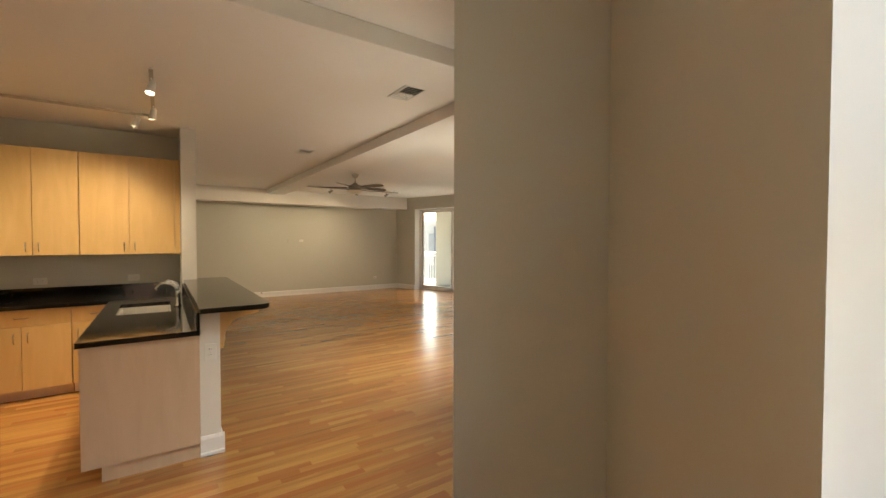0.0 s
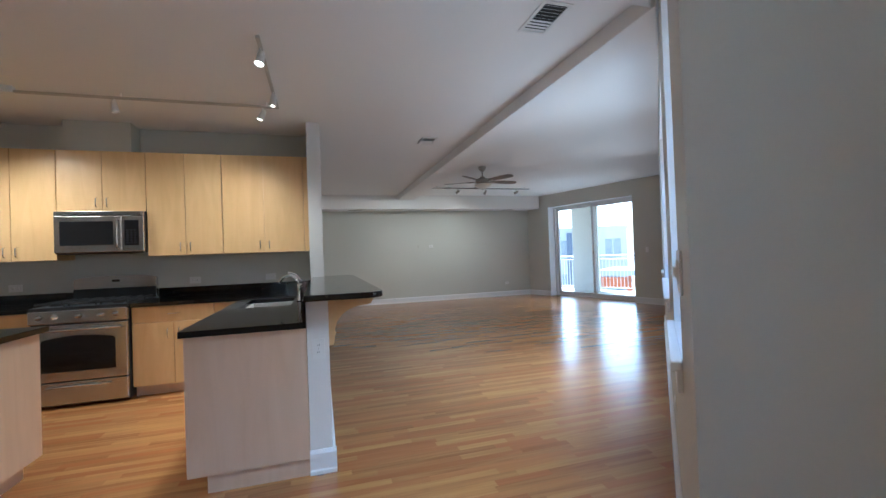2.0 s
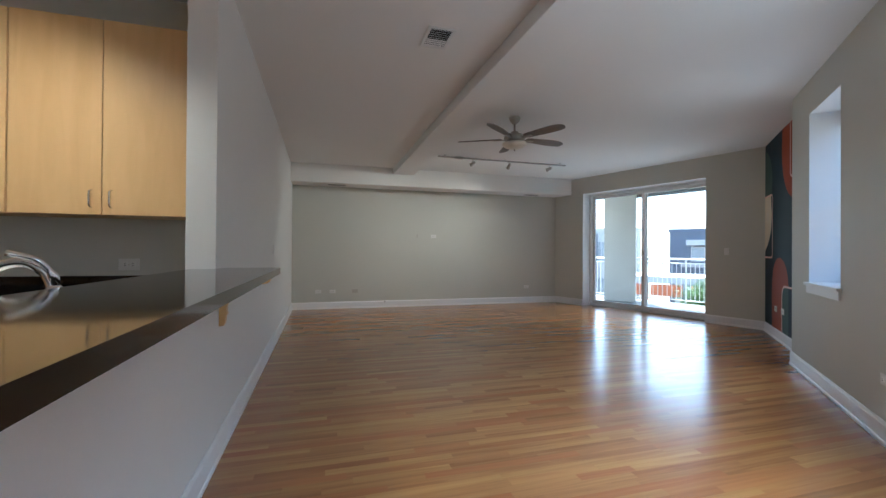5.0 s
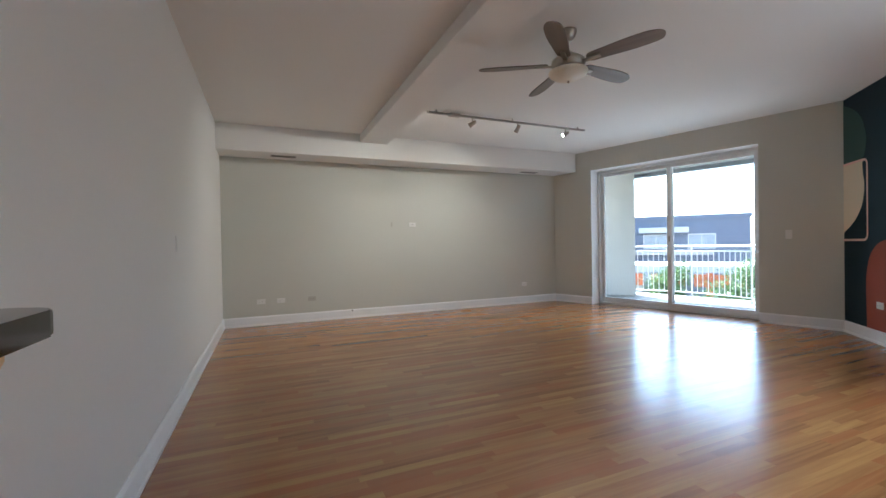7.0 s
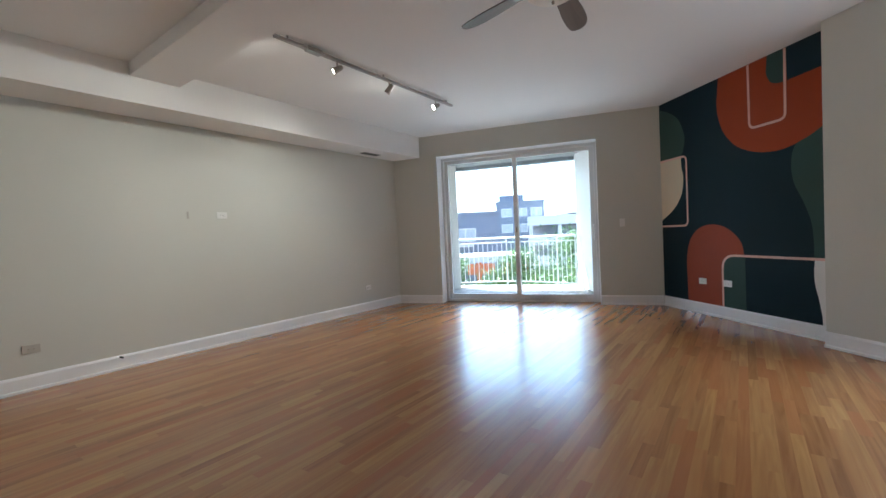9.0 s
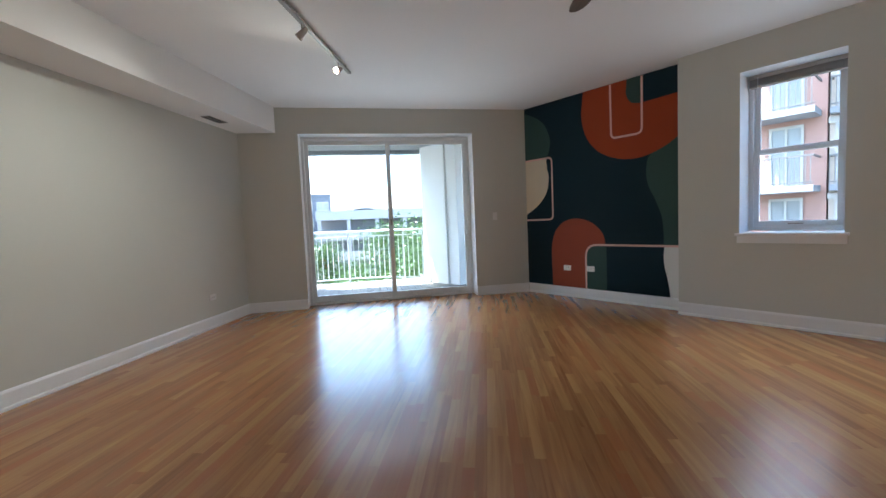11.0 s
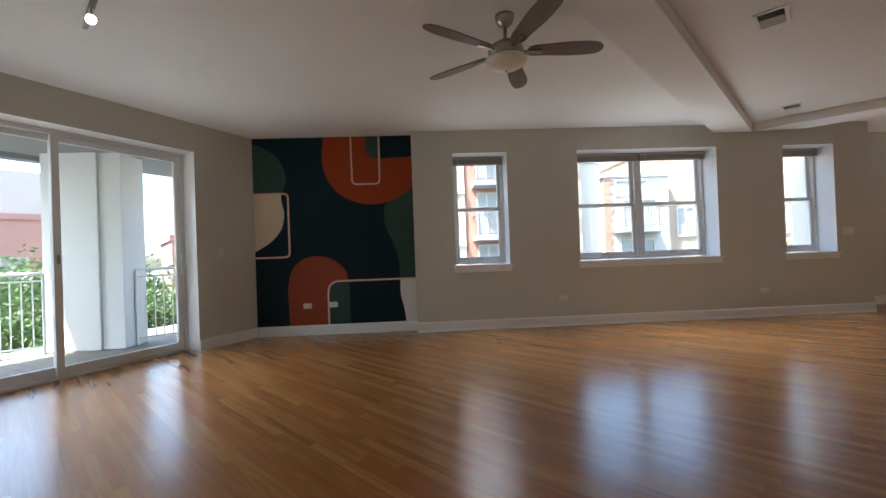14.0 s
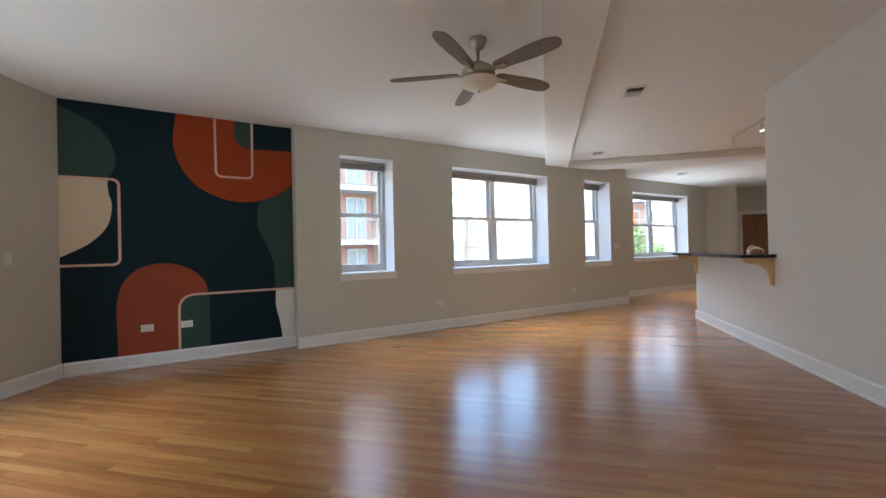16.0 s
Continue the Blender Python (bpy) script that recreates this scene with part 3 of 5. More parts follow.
paint("brick_red_arch", [(0.45, MB)] + smooth_curve([(0.445, 0.4), (0.44, 0.62), (0.46, 0.79), (0.52, 0.95), (0.65, 1.07), (0.82, 1.115), (0.99, 1.095), (1.14, 1.02), (1.25, 0.90), (1.285, 0.76), (1.295, 0.58)], 6) + [(1.30, MB)], 2, M_BRICK)
paint("green_corner", round_path([(1.0, MB), (1.0, 0.745), (1.30, 0.745)], 0.16) + [(1.30, MB)], 3, M_GREEN)
paint("navy_panel", [(1.30, MB), (1.30, 0.745), (2.1, 0.745), (2.1, MB)], 2.5, NAVY)
paint("cream_corner", [(2.25, 0.745)] + smooth_curve([(2.03, 0.745), (2.02, 0.62), (2.03, 0.5), (2.06, 0.37), (2.085, 0.22), (2.09, MB)], 6) + [(2.25, MB)], 4, OFFWHITE, "off-white painted edge")
stripe("pink_line", round_path([(1.0, MB), (1.0, 0.75), (2.25, 0.75)], 0.17), 5)


# ---- plates ----
def plate(m, w, h, kind, label, group="wall plates", mat=None):
    """A wall plate; x along the wall, y into it, centre at 0."""
    th = thing({"outlet": "wall_outlet", "switch": "light_switch", "blank": "wall_plate", "data": "data_outlet"}[kind], m, label, "switch" if kind == "switch" else "outlet", group)
    mat = mat or PLASTIC
    part("cover", bx(-w / 2, -0.008, -h / 2, w / 2, -0.001, h / 2, 0.003), mat, th)
    wide = w > h
    if kind == "outlet":
        for s in (-1, 1):
            cx, cz = (s * 0.021, 0) if wide else (0, s * 0.021)
            part("receptacle", bx(cx - 0.015, -0.0105, cz - 0.015, cx + 0.015, -0.0082, cz + 0.015, 0.003), mat, th)
            sl = bmesh.new()
            for dx in (-0.006, 0.006):
                a, b2 = (0.0045, 0.0012) if wide else (0.0012, 0.0045)
                ox, oz = (0, dx) if wide else (dx, 0)
                bx(cx + ox - a, -0.0112, cz + oz - b2 + (0 if wide else 0.003), cx + ox + a, -0.0107, cz + oz + b2 + (0 if wide else 0.003), 0, sl)
            part("slot", sl, SLOT, th)
        part("screw", lathe([(0.003, 0), (0.003, 0.0012), (0, 0.0015)], 8, m=pose(0, -0.0082, 0, 90)), NICKEL, th)
    elif kind == "switch":
        part("rocker", bx(-0.0165, -0.012, -0.033, 0.0165, -0.0082, 0.033, 0.002), mat, th)
    elif kind == "data":
        for s in (-1, 1):
            part("jack", lathe([(0.006, 0), (0.006, 0.008), (0.003, 0.009)], 10, m=pose(s * 0.018, -0.0082, 0, 90)), NICKEL, th)
    return th


north = lambda x, z: pose(x, Y_FAR, z)
for x in (0.93, 1.205):
    plate(north(x, 0.35), 0.115, 0.07, "outlet", "white horizontal outlet low on a greige wall")
plate(north(1.65, 0.352), 0.115, 0.07, "data", "paint-coloured data plate low on a greige wall", mat=PLASTIC_TAN)
plate(north(5.515, 0.368), 0.115, 0.07, "outlet", "white horizontal outlet low on a greige wall")
plate(north(3.295, 1.49), 0.115, 0.07, "outlet", "white horizontal outlet at eye height on a greige wall")
plate(north(2.935, 1.49), 0.02, 0.075, "blank", "narrow paint-coloured plate beside the high outlet", mat=PLASTIC_TAN)
plate(MS @ Matrix.Translation((3.62, 0, 1.20)), 0.07, 0.115, "switch", "white rocker switch beside the balcony door")
plate(MW @ Matrix.Translation((2.07, 0, 0.395)), 0.115, 0.07, "outlet", "white horizontal outlet under the window wall")
plate(MW @ Matrix.Translation((5.03, 0, 0.385)), 0.115, 0.07, "outlet", "white horizontal outlet under the window wall")
gang = plate(MW @ Matrix.Translation((6.34, 0, 1.20)), 0.165, 0.12, "switch", "white three-gang switch plate at the end of the window wall")
for dx_ in (-0.046, 0.046):
    part("toggle", bx(dx_ - 0.006, -0.02, -0.012, dx_ + 0.006, -0.0082, 0.014, 0.002), PLASTIC, gang)
plate(MM @ Matrix.Translation((0.705, -0.008, 0.415)), 0.115, 0.075, "outlet", "white horizontal outlet on the red mural shape")
plate(MM @ Matrix.Translation((1.07, -0.008, 0.42)), 0.115, 0.075, "outlet", "white horizontal outlet on the green mural shape")
plate(pose((HX0 + HX1) / 2, HY, 0.735), 0.075, 0.12, "outlet", "white duplex outlet on the end of the half wall")
plate(pose(X_LIV, 7.15, 1.18, 0, 0, 90), 0.07, 0.115, "blank", "blank paint-coloured plate on a pale wall", mat=OFFWHITE)
for x in (-1.0, -0.187, -2.66):
    plate(pose(x, Y_KIT, 1.075), 0.115, 0.075, "outlet", "white horizontal outlet on the kitchen backsplash wall")
th = thing("cable_stub", pose(2.25, Y_FAR - 0.018, 0.125), "short black cable stub coming out of the baseboard", "cable")
part("cable", tube([(0, 0.0, 0), (0, -0.02, 0.002), (0.01, -0.035, -0.004)], 0.009, 8), BLACK, th)


# ---- ceiling things ----
def register(m, w, l, label, group="ceiling vents"):
    th = thing("ceiling_vent", m, label, "vent", group)
    bm = bmesh.new()
    f = 0.025
    for a in ((-w / 2, -l / 2, w / 2, -l / 2 + f), (-w / 2, l / 2 - f, w / 2, l / 2), (-w / 2, -l / 2 + f, -w / 2 + f, l / 2 - f), (w / 2 - f, -l / 2 + f, w / 2, l / 2 - f)):
        bx(a[0], a[1], -0.010, a[2], a[3], -0.001, 0.002, bm)
    part("frame", bm, WHITE_METAL, th)
    part("backing", bx(-w / 2 + f, -l / 2 + f, -0.0025, w / 2 - f, l / 2 - f, -0.001), SLOT, th)
    n = 9 if l > 0.2 else 3
    for k in range(n):
        y = -l / 2 + f + (l - 2 * f) * (k + 0.5) / n
        s = bx(-w / 2 + f, -0.006, -0.0008, w / 2 - f, 0.006, 0.0008)
        o = part("slat", s, WHITE_METAL, th)
        o.matrix_local = pose(0, y, -0.0062, 32 if k < n / 2 else -32)
    return th


def slot_vent(m, w, l, label, group):
    """A narrow grille: thin frame, dark throat and three upright bars."""
    th = thing("ceiling_vent", m, label, "vent", group)
    bm = bmesh.new()
    f = 0.012
    for a in ((-w / 2, -l / 2, w / 2, -l / 2 + f), (-w / 2, l / 2 - f, w / 2, l / 2), (-w / 2, -l / 2 + f, -w / 2 + f, l / 2 - f), (w / 2 - f, -l / 2 + f, w / 2, l / 2 - f)):
        bx(a[0], a[1], -0.005, a[2], a[3], -0.001, 0.001, bm)
    part("frame", bm, GREY_TRACK, th)
    part("backing", bx(-w / 2 + f, -l / 2 + f, -0.0025, w / 2 - f, l / 2 - f, -0.001), SLOT, th)
    for k in (-1, 0, 1):
        part("slat", bx(-w / 2 + f, k * 0.024 - 0.002, -0.005, w / 2 - f, k * 0.024 + 0.002, -0.0026), GREY_TRACK, th)
    return th


register(pose(1.825, 4.80, CEIL), 0.21, 0.31, "white louvred supply vent in the ceiling")
register(pose(1.86, 1.84, CEIL), 0.21, 0.36, "white louvred supply vent near the ceiling beam")
slot_vent(pose(1.27, 10.10, 2.455), 0.34, 0.12, "narrow vent grille under the soffit", "soffit vents")
slot_vent(pose(5.52, 10.15, 2.455), 0.34, 0.12, "narrow vent grille under the soffit", "soffit vents")
register(pose(-0.25, -0.95, CEIL), 0.21, 0.31, "white louvred supply vent over the entry")

fan = thing("ceiling_fan", pose(3.225, 6.325, CEIL), "brushed nickel ceiling fan with five taupe blades and a frosted bowl", "fan")
part("canopy", lathe([(0.018, -0.085), (0.03, -0.08), (0.055, -0.055), (0.068, -0.02), (0.07, -0.002)], 28), NICKEL, fan, smooth=True)
part("downrod", lathe([(0.013, -0.20), (0.013, -0.075)], 14), NICKEL, fan, smooth=True)
part("motor", lathe([(0.02, -0.172), (0.045, -0.18), (0.05, -0.205), (0.10, -0.215), (0.125, -0.235), (0.13, -0.265), (0.115, -0.29), (0.09, -0.305)][::-1], 32), NICKEL, fan, smooth=True)
part("light_ring", lathe([(0.10, -0.325), (0.11, -0.315), (0.11, -0.30), (0.08, -0.298)], 32), NICKEL, fan, smooth=True)
part("light_bowl", lathe([(0.0, -0.392), (0.05, -0.388), (0.10, -0.372), (0.14, -0.348), (0.152, -0.328), (0.148, -0.318), (0.10, -0.314)], 36), BOWL, fan, "frosted amber-white glass bowl", True)
part("finial", lathe([(0.0, -0.412), (0.008, -0.408), (0.009, -0.398), (0.005, -0.391)], 12), NICKEL, fan, smooth=True)
FAN_ANG = 5.5
for k in range(5):
    ang = FAN_ANG + 72 * k
    bm = bmesh.new()
    outl = smooth_curve([(0.17, -0.045), (0.30, -0.062), (0.48, -0.074), (0.62, -0.066), (0.69, -0.03), (0.695, 0.02), (0.65, 0.058), (0.48, 0.066), (0.30, 0.052), (0.17, 0.04)], 4, True)
    prism([p[:2] for p in outl], -0.004, 0.004, bm)
    b = part("blade", bm, BLADE, fan)
    b.matrix_local = pose(0, 0, -0.262, 0, 0, ang) @ pose(0, 0, 0, -12)
    iron = bx(0.10, -0.018, -0.016, 0.26, 0.018, -0.005, 0.003)
    part("blade_arm", iron, NICKEL, b)


def spot_head(parent, x, y, z, aim, lit, mat, cone=140):
    """A track head: stem, yoke and can with its lamp face."""
    st = part("stem", tube([(x, y, z), (x, y, z - 0.05)], 0.007, 8), mat, parent)
    d = Vector(aim).normalized()
    c = Vector((x, y, z - 0.075))
    q = d.to_track_quat("Z", "Y").to_matrix().to_4x4()
    mm = Matrix.Translation(c) @ q
    can = lathe([(0.0, -0.055), (0.018, -0.052), (0.024, -0.03), (0.026, 0.0), (0.030, 0.03), (0.033, 0.05), (0.030, 0.05), (0.027, 0.035)], 20, m=mm)
    cn = part("lamp_can", can, mat, parent, smooth=True)
    part("lamp_face", lathe([(0.0, 0.036), (0.026, 0.036), (0.0265, 0.034), (0.0, 0.033)], 18, m=mm), LIT if lit else BOWL, cn, "glowing lamp face" if lit else "")
    if lit:
        ld = bpy.data.lights.new("track_spot", "SPOT")
        ld.energy, ld.color, ld.spot_size, ld.spot_blend, ld.shadow_soft_size = lit, (1.0, 0.86, 0.70), radians(cone), 1.0, 0.04
        lo = new("track_spot", ld)
        p = c + d * 0.062
        lo.matrix_world = look(parent.matrix_world @ p, parent.matrix_world @ (p + d))
    return cn


tr = thing("track_light", pose(2.85, 8.43, CEIL), "grey ceiling track with three small spotlights", "track light", "track lights")
part("track", bx(0, -0.017, -0.052, 2.44, 0.017, -0.030, 0.003), GREY_TRACK, tr)
for x in (0.12, 1.22, 2.32):
    part("standoff", tube([(x, 0, -0.030), (x, 0, -0.001)], 0.008, 8), GREY_TRACK, tr)
part("feed_box", bx(0.30, -0.032, -0.060, 0.44, 0.032, -0.022, 0.005), GREY_TRACK, tr)
for x, aim in ((0.62, (-0.9, 0.5, -0.6)), (1.30, (-0.2, 0.9, -1.0)), (2.10, (-0.9, 0.3, -0.5))):
    spot_head(tr, x, 0, -0.048, aim, 4.0, NICKEL, cone=105)

kt = thing("track_light", pose(0.04, 3.76, CEIL), "white L-shaped kitchen track with spotlights, some lit", "track light", "track lights")
part("track", bx(-2.75, -0.014, -0.052, 0.014, 0.014, -0.032, 0.003), PLASTIC_TAN, kt)
part("track", bx(-0.014, -1.36, -0.052, 0.014, -0.016, -0.032, 0.003), PLASTIC_TAN, kt)
part("feed_box", bx(-2.2, -0.03, -0.058, -2.06, 0.03, -0.001, 0.003), WHITE_METAL, kt)
for x, y in ((-2.6, 0.0), (-1.3, 0.0), (-0.1, 0.0), (0.0, -0.7), (0.0, -1.3)):
    part("standoff", tube([(x, y, -0.033), (x, y, -0.001)], 0.008, 8), WHITE_METAL, kt)
for x, y, aim, lit, cone in ((0.0, -1.22, (-0.2, -0.2, -1), 7.0, 62), (0.0, -0.42, (-0.15, 0.1, -1), 7.0, 62), (-0.14, 0.0, (-0.4, 0.0, -1), 6.5, 150), (-1.35, 0.0, (0.1, 0.1, -1), 0.0, 90), (-2.5, 0.0, (0.2, 0.1, -1), 9.0, 140)):
    spot_head(kt, x, y, -0.05, aim, lit, WHITE_METAL, cone)

# ---- kitchen ----
FY = 4.54                                # front of the wall cabinets
BY = 4.11                               # front of the base cabinet doors


def pull(parent, x, y, z, vertical=True, l=0.10):
    a = [(0, 0, -l / 2), (0, -0.026, -l / 2 + 0.012), (0, -0.03, 0), (0, -0.026, l / 2 - 0.012), (0, 0, l / 2)]
    if not vertical:
        a = [(p[2], p[1], 0) for p in a]
    part("handle", tube(smooth_curve([(x + p[0], y + p[1], z + p[2]) for p in a], 5), 0.005, 8), CHROME, parent, "small chrome bow handle", True)


def wall_cabinet(x0, x1, z0, z1, doors=2, low=True):
    th = thing("wall_cabinet", pose(x0, 0, 0), "flat-front maple wall cabinet with two doors", "cabinet", "kitchen wall cabinets")
    w = x1 - x0
    part("body", bx(0.001, FY + 0.021, z0, w - 0.001, Y_KIT - 0.002, z1, 0.001), MAPLE, th)
    for k in range(doors):
        a, b = w * k / doors + 0.0025, w * (k + 1) / doors - 0.0025
        d = part("door", bx(a, FY, z0 + 0.001, b, FY + 0.019, z1 - 0.001, 0.0018), MAPLE, th)
        hx = b - 0.045 if k == 0 else a + 0.045
        pull(d, hx, FY, z0 + 0.09)
    return th


wall_cabinet(-0.632, 0.225, 1.365, 2.47)
wall_cabinet(-1.356, -0.636, 1.365, 2.47)
wall_cabinet(-2.136, -1.36, 1.842, 2.47)
wall_cabinet(-2.88, -2.14, 1.35, 2.47)
wall_cabinet(-3.62, -2.884, 1.35, 2.47)
tagged(part("filler_panel", bx(0.227, FY + 0.004, 1.365, X_KIT - 0.002, FY + 0.024, 2.47), MAPLE), "narrow maple filler strip beside the wall cabinet", "panel")

mw = thing("microwave", pose(-2.133, 0, 1.406), "stainless over-range microwave with dark window", "microwave")
W, H = 0.770, 0.432
MY = 4.47
part("body", bx(0, MY + 0.03, 0, W, Y_KIT - 0.003, H, 0.004), BLACK, mw)
part("door", bx(0.002, MY, 0.012, 0.575, MY + 0.03, H - 0.05, 0.006), STEEL, mw)
part("door_window", bx(0.05, MY - 0.003, 0.085, 0.50, MY - 0.0005, H - 0.105, 0.001), DARK_GLASS, mw)
part("control_panel", bx(0.578, MY, 0.012, W - 0.002, MY + 0.03, H - 0.05, 0.006), STEEL, mw)
part("keypad", bx(0.60, MY - 0.003, 0.075, W - 0.045, MY - 0.0005, H - 0.095, 0.001), DARK_GLASS, mw)
keys = bmesh.new()
for r in range(6):
    for c in range(3):
        bx(0.615 + c * 0.033, MY - 0.005, 0.095 + r * 0.026, 0.638 + c * 0.033, MY - 0.0032, 0.111 + r * 0.026, 0, keys)
part("keys", keys, BLACK, mw)
part("vent_grille", bx(0.002, MY + 0.004, H - 0.046, W - 0.002, MY + 0.03, H - 0.002, 0.003), STEEL, mw)
for k in range(4):
    part("vent_slot", bx(0.03, MY + 0.002, H - 0.040 + k * 0.009, W - 0.03, MY + 0.0038, H - 0.036 + k * 0.009), SLOT, mw)
part("handle", tube(smooth_curve([(0.545, MY, 0.05), (0.545, MY - 0.035, 0.075), (0.545, MY - 0.042, 0.20), (0.545, MY - 0.035, 0.325), (0.545, MY, 0.35)], 6), 0.011, 10), CHROME, mw, "curved steel handle", True)

# range
rg = thing("range", pose(-2.128, 0, 0), "stainless gas range with oven window and drawer", "stove")
RW, RY = 0.764, 4.04
part("body", bx(0.003, RY + 0.04, 0.02, RW - 0.003, Y_KIT - 0.02, 0.905, 0.003), BLACK, rg)
part("storage_drawer", bx(0.006, RY, 0.035, RW - 0.006, RY + 0.04, 0.235, 0.008), STEEL, rg)
part("drawer_handle", tube([(0.14, RY - 0.02, 0.195), (RW / 2, RY - 0.026, 0.20), (RW - 0.14, RY - 0.02, 0.195)], 0.011, 10), CHROME, rg, smooth=True)
od = part("oven_door", bx(0.006, RY - 0.004, 0.245, RW - 0.006, RY + 0.04, 0.755, 0.008), STEEL, rg)
arch = [(0.10, 0.33), (RW - 0.10, 0.33)] + smooth_curve([(RW - 0.10, 0.60), (RW - 0.14, 0.63), (RW / 2, 0.655), (0.14, 0.63), (0.10, 0.60)], 5)
bm = bmesh.new()
prism(arch, 0, 0.003, bm)
ow = part("oven_window", bm, DARK_GLASS, od)
ow.matrix_local = pose(0, RY - 0.0045, 0, 90)
part("oven_handle", tube([(0.05, RY - 0.004, 0.705), (0.06, RY - 0.045, 0.71), (RW / 2, RY - 0.055, 0.712), (RW - 0.06, RY - 0.045, 0.71), (RW - 0.05, RY - 0.004, 0.705)], 0.012, 10), CHROME, od, smooth=True)
part("control_panel", bx(0.004, RY + 0.0, 0.765, RW - 0.004, RY + 0.05, 0.888, 0.01), STEEL, rg)
for k in range(5):
    x = (0.09, 0.20, 0.382, 0.56, 0.67)[k]
    part("knob", lathe([(0.024, 0.0), (0.024, 0.006), (0.019, 0.01), (0.017, 0.03), (0.012, 0.034), (0, 0.034)], 20, m=pose(x, RY - 0.0005, 0.828, 90)), CHROME, rg, smooth=True)
part("cooktop", bx(0.002, RY + 0.02, 0.89, RW - 0.002, Y_KIT - 0.085, 0.915, 0.006), BLACK, rg)
for gx in (0.02, 0.27, 0.52):
    gr = bmesh.new()
    for dx in (0.0, 0.105, 0.21):
        bx(gx + dx, RY + 0.06, 0.935, gx + dx + 0.012, Y_KIT - 0.11, 0.947, 0.002, gr)
    for dy in (0.07, 0.28, 0.48):
        bx(gx, RY + dy, 0.930, gx + 0.222, RY + dy + 0.012, 0.944, 0.002, gr)
    for dx in (0.0, 0.21):
        for dy in (0.07, 0.48):
            bx(gx + dx, RY + dy, 0.9155, gx + dx + 0.012, RY + dy + 0.012, 0.936, 0, gr)
    part("grate", gr, IRON, rg)
for x, y in ((0.13, 0.17), (0.13, 0.40), (0.38, 0.285), (0.63, 0.17), (0.63, 0.40)):
    part("burner", lathe([(0.045, 0.9155), (0.045, 0.922), (0.03, 0.928), (0, 0.93)], 20, m=pose(x, RY + y, 0)), IRON, rg, smooth=True)
bk = [(0.0, 0.0), (0.0, 0.20)] + smooth_curve([(0.008, 0.222), (0.12, 0.244), (RW / 2, 0.256), (RW - 0.12, 0.244), (RW - 0.008, 0.222)], 5) + [(RW, 0.20), (RW, 0.0)]
bm = bmesh.new()
prism(bk, 0, 0.06, bm, 0.006)
bo = part("backguard", bm, STEEL, rg, "arched stainless back panel")
bo.matrix_local = pose(0, Y_KIT - 0.02, 0.916, 90)
part("backguard_base", bx(0.003, Y_KIT - 0.090, 0.9165, RW - 0.003, Y_KIT - 0.0805, 1.035, 0.003), BLACK, rg, "black panel below the arched guard")
part("clock_display", bx(RW / 2 - 0.035, Y_KIT - 0.0845, 1.10, RW / 2 + 0.035, Y_KIT - 0.081, 1.125, 0.001), DARK_GLASS, rg)


def base_cabinet(x0, x1, doors, drawers=1, m=None, label="flat-front maple base cabinet with drawer and doors"):
    """In its own frame: the front faces -y at 0."""
    w = x1 - x0
    th = thing("base_cabinet", m or pose(x0, BY, 0), label, "cabinet", "kitchen base cabinets")
    part("body", bx(0.001, 0.021, 0.10, w - 0.001, Y_KIT - BY - 0.004, 0.868, 0.001), MAPLE, th)
    part("toe_kick", bx(0.001, 0.075, 0.0, w - 0.001, 0.09, 0.0995), MAPLE_PALE, th)
    for k in range(drawers):
        a, b = w * k / drawers + 0.0025, w * (k + 1) / drawers - 0.0025
        d = part("drawer", bx(a, 0, 0.715, b, 0.019, 0.862, 0.0018), MAPLE, th)
        pull(d, (a + b) / 2, 0, 0.79, False)
    for k in range(doors):
        a, b = w * k / doors + 0.0025, w * (k + 1) / doors - 0.0025
        d = part("door", bx(a, 0, 0.105, b, 0.019, 0.708, 0.0018), MAPLE, th)
        pull(d, b - 0.045 if (k == 0 and doors > 1) else a + 0.045, 0, 0.60)
    return th


base_cabinet(-1.36, -0.652, 2)
base_cabinet(-0.648, -0.28, 1)
base_cabinet(-2.72, -2.134, 2)
base_cabinet(-3.5, -2.724, 2)

# sink peninsula
PXL, PXR, PY0 = -0.325, HX0 - 0.003, 2.02
pen = thing("peninsula_cabinet", pose(PXL, PY0, 0), "pale maple sink cabinet with a plain end panel", "cabinet")
pb = bx(0.0, 0.022, 0.10, PXR - PXL, BY - PY0 - 0.002, 0.700, 0.001)
bx(0.0, 0.022, 0.7005, 0.02, BY - PY0 - 0.002, 0.868, 0.001, pb)
bx(0.0205, 0.022, 0.7005, PXR - PXL, 0.9, 0.868, 0.001, pb)
bx(0.0205, 1.75, 0.7005, PXR - PXL, BY - PY0 - 0.002, 0.868, 0.001, pb)
part("body", pb, MAPLE, pen)
part("end_panel", bx(-0.012, 0.0, 0.10, PXR - PXL, 0.02, 0.868, 0.0015), MAPLE_PALE, pen)
part("toe_kick", bx(0.085, 0.015, 0.0, PXR - PXL, 0.03, 0.0995), MAPLE_PALE, pen)
part("toe_kick", bx(0.085, 0.0315, 0.0, 0.10, BY - PY0 - 0.002, 0.0995), MAPLE_PALE, pen)

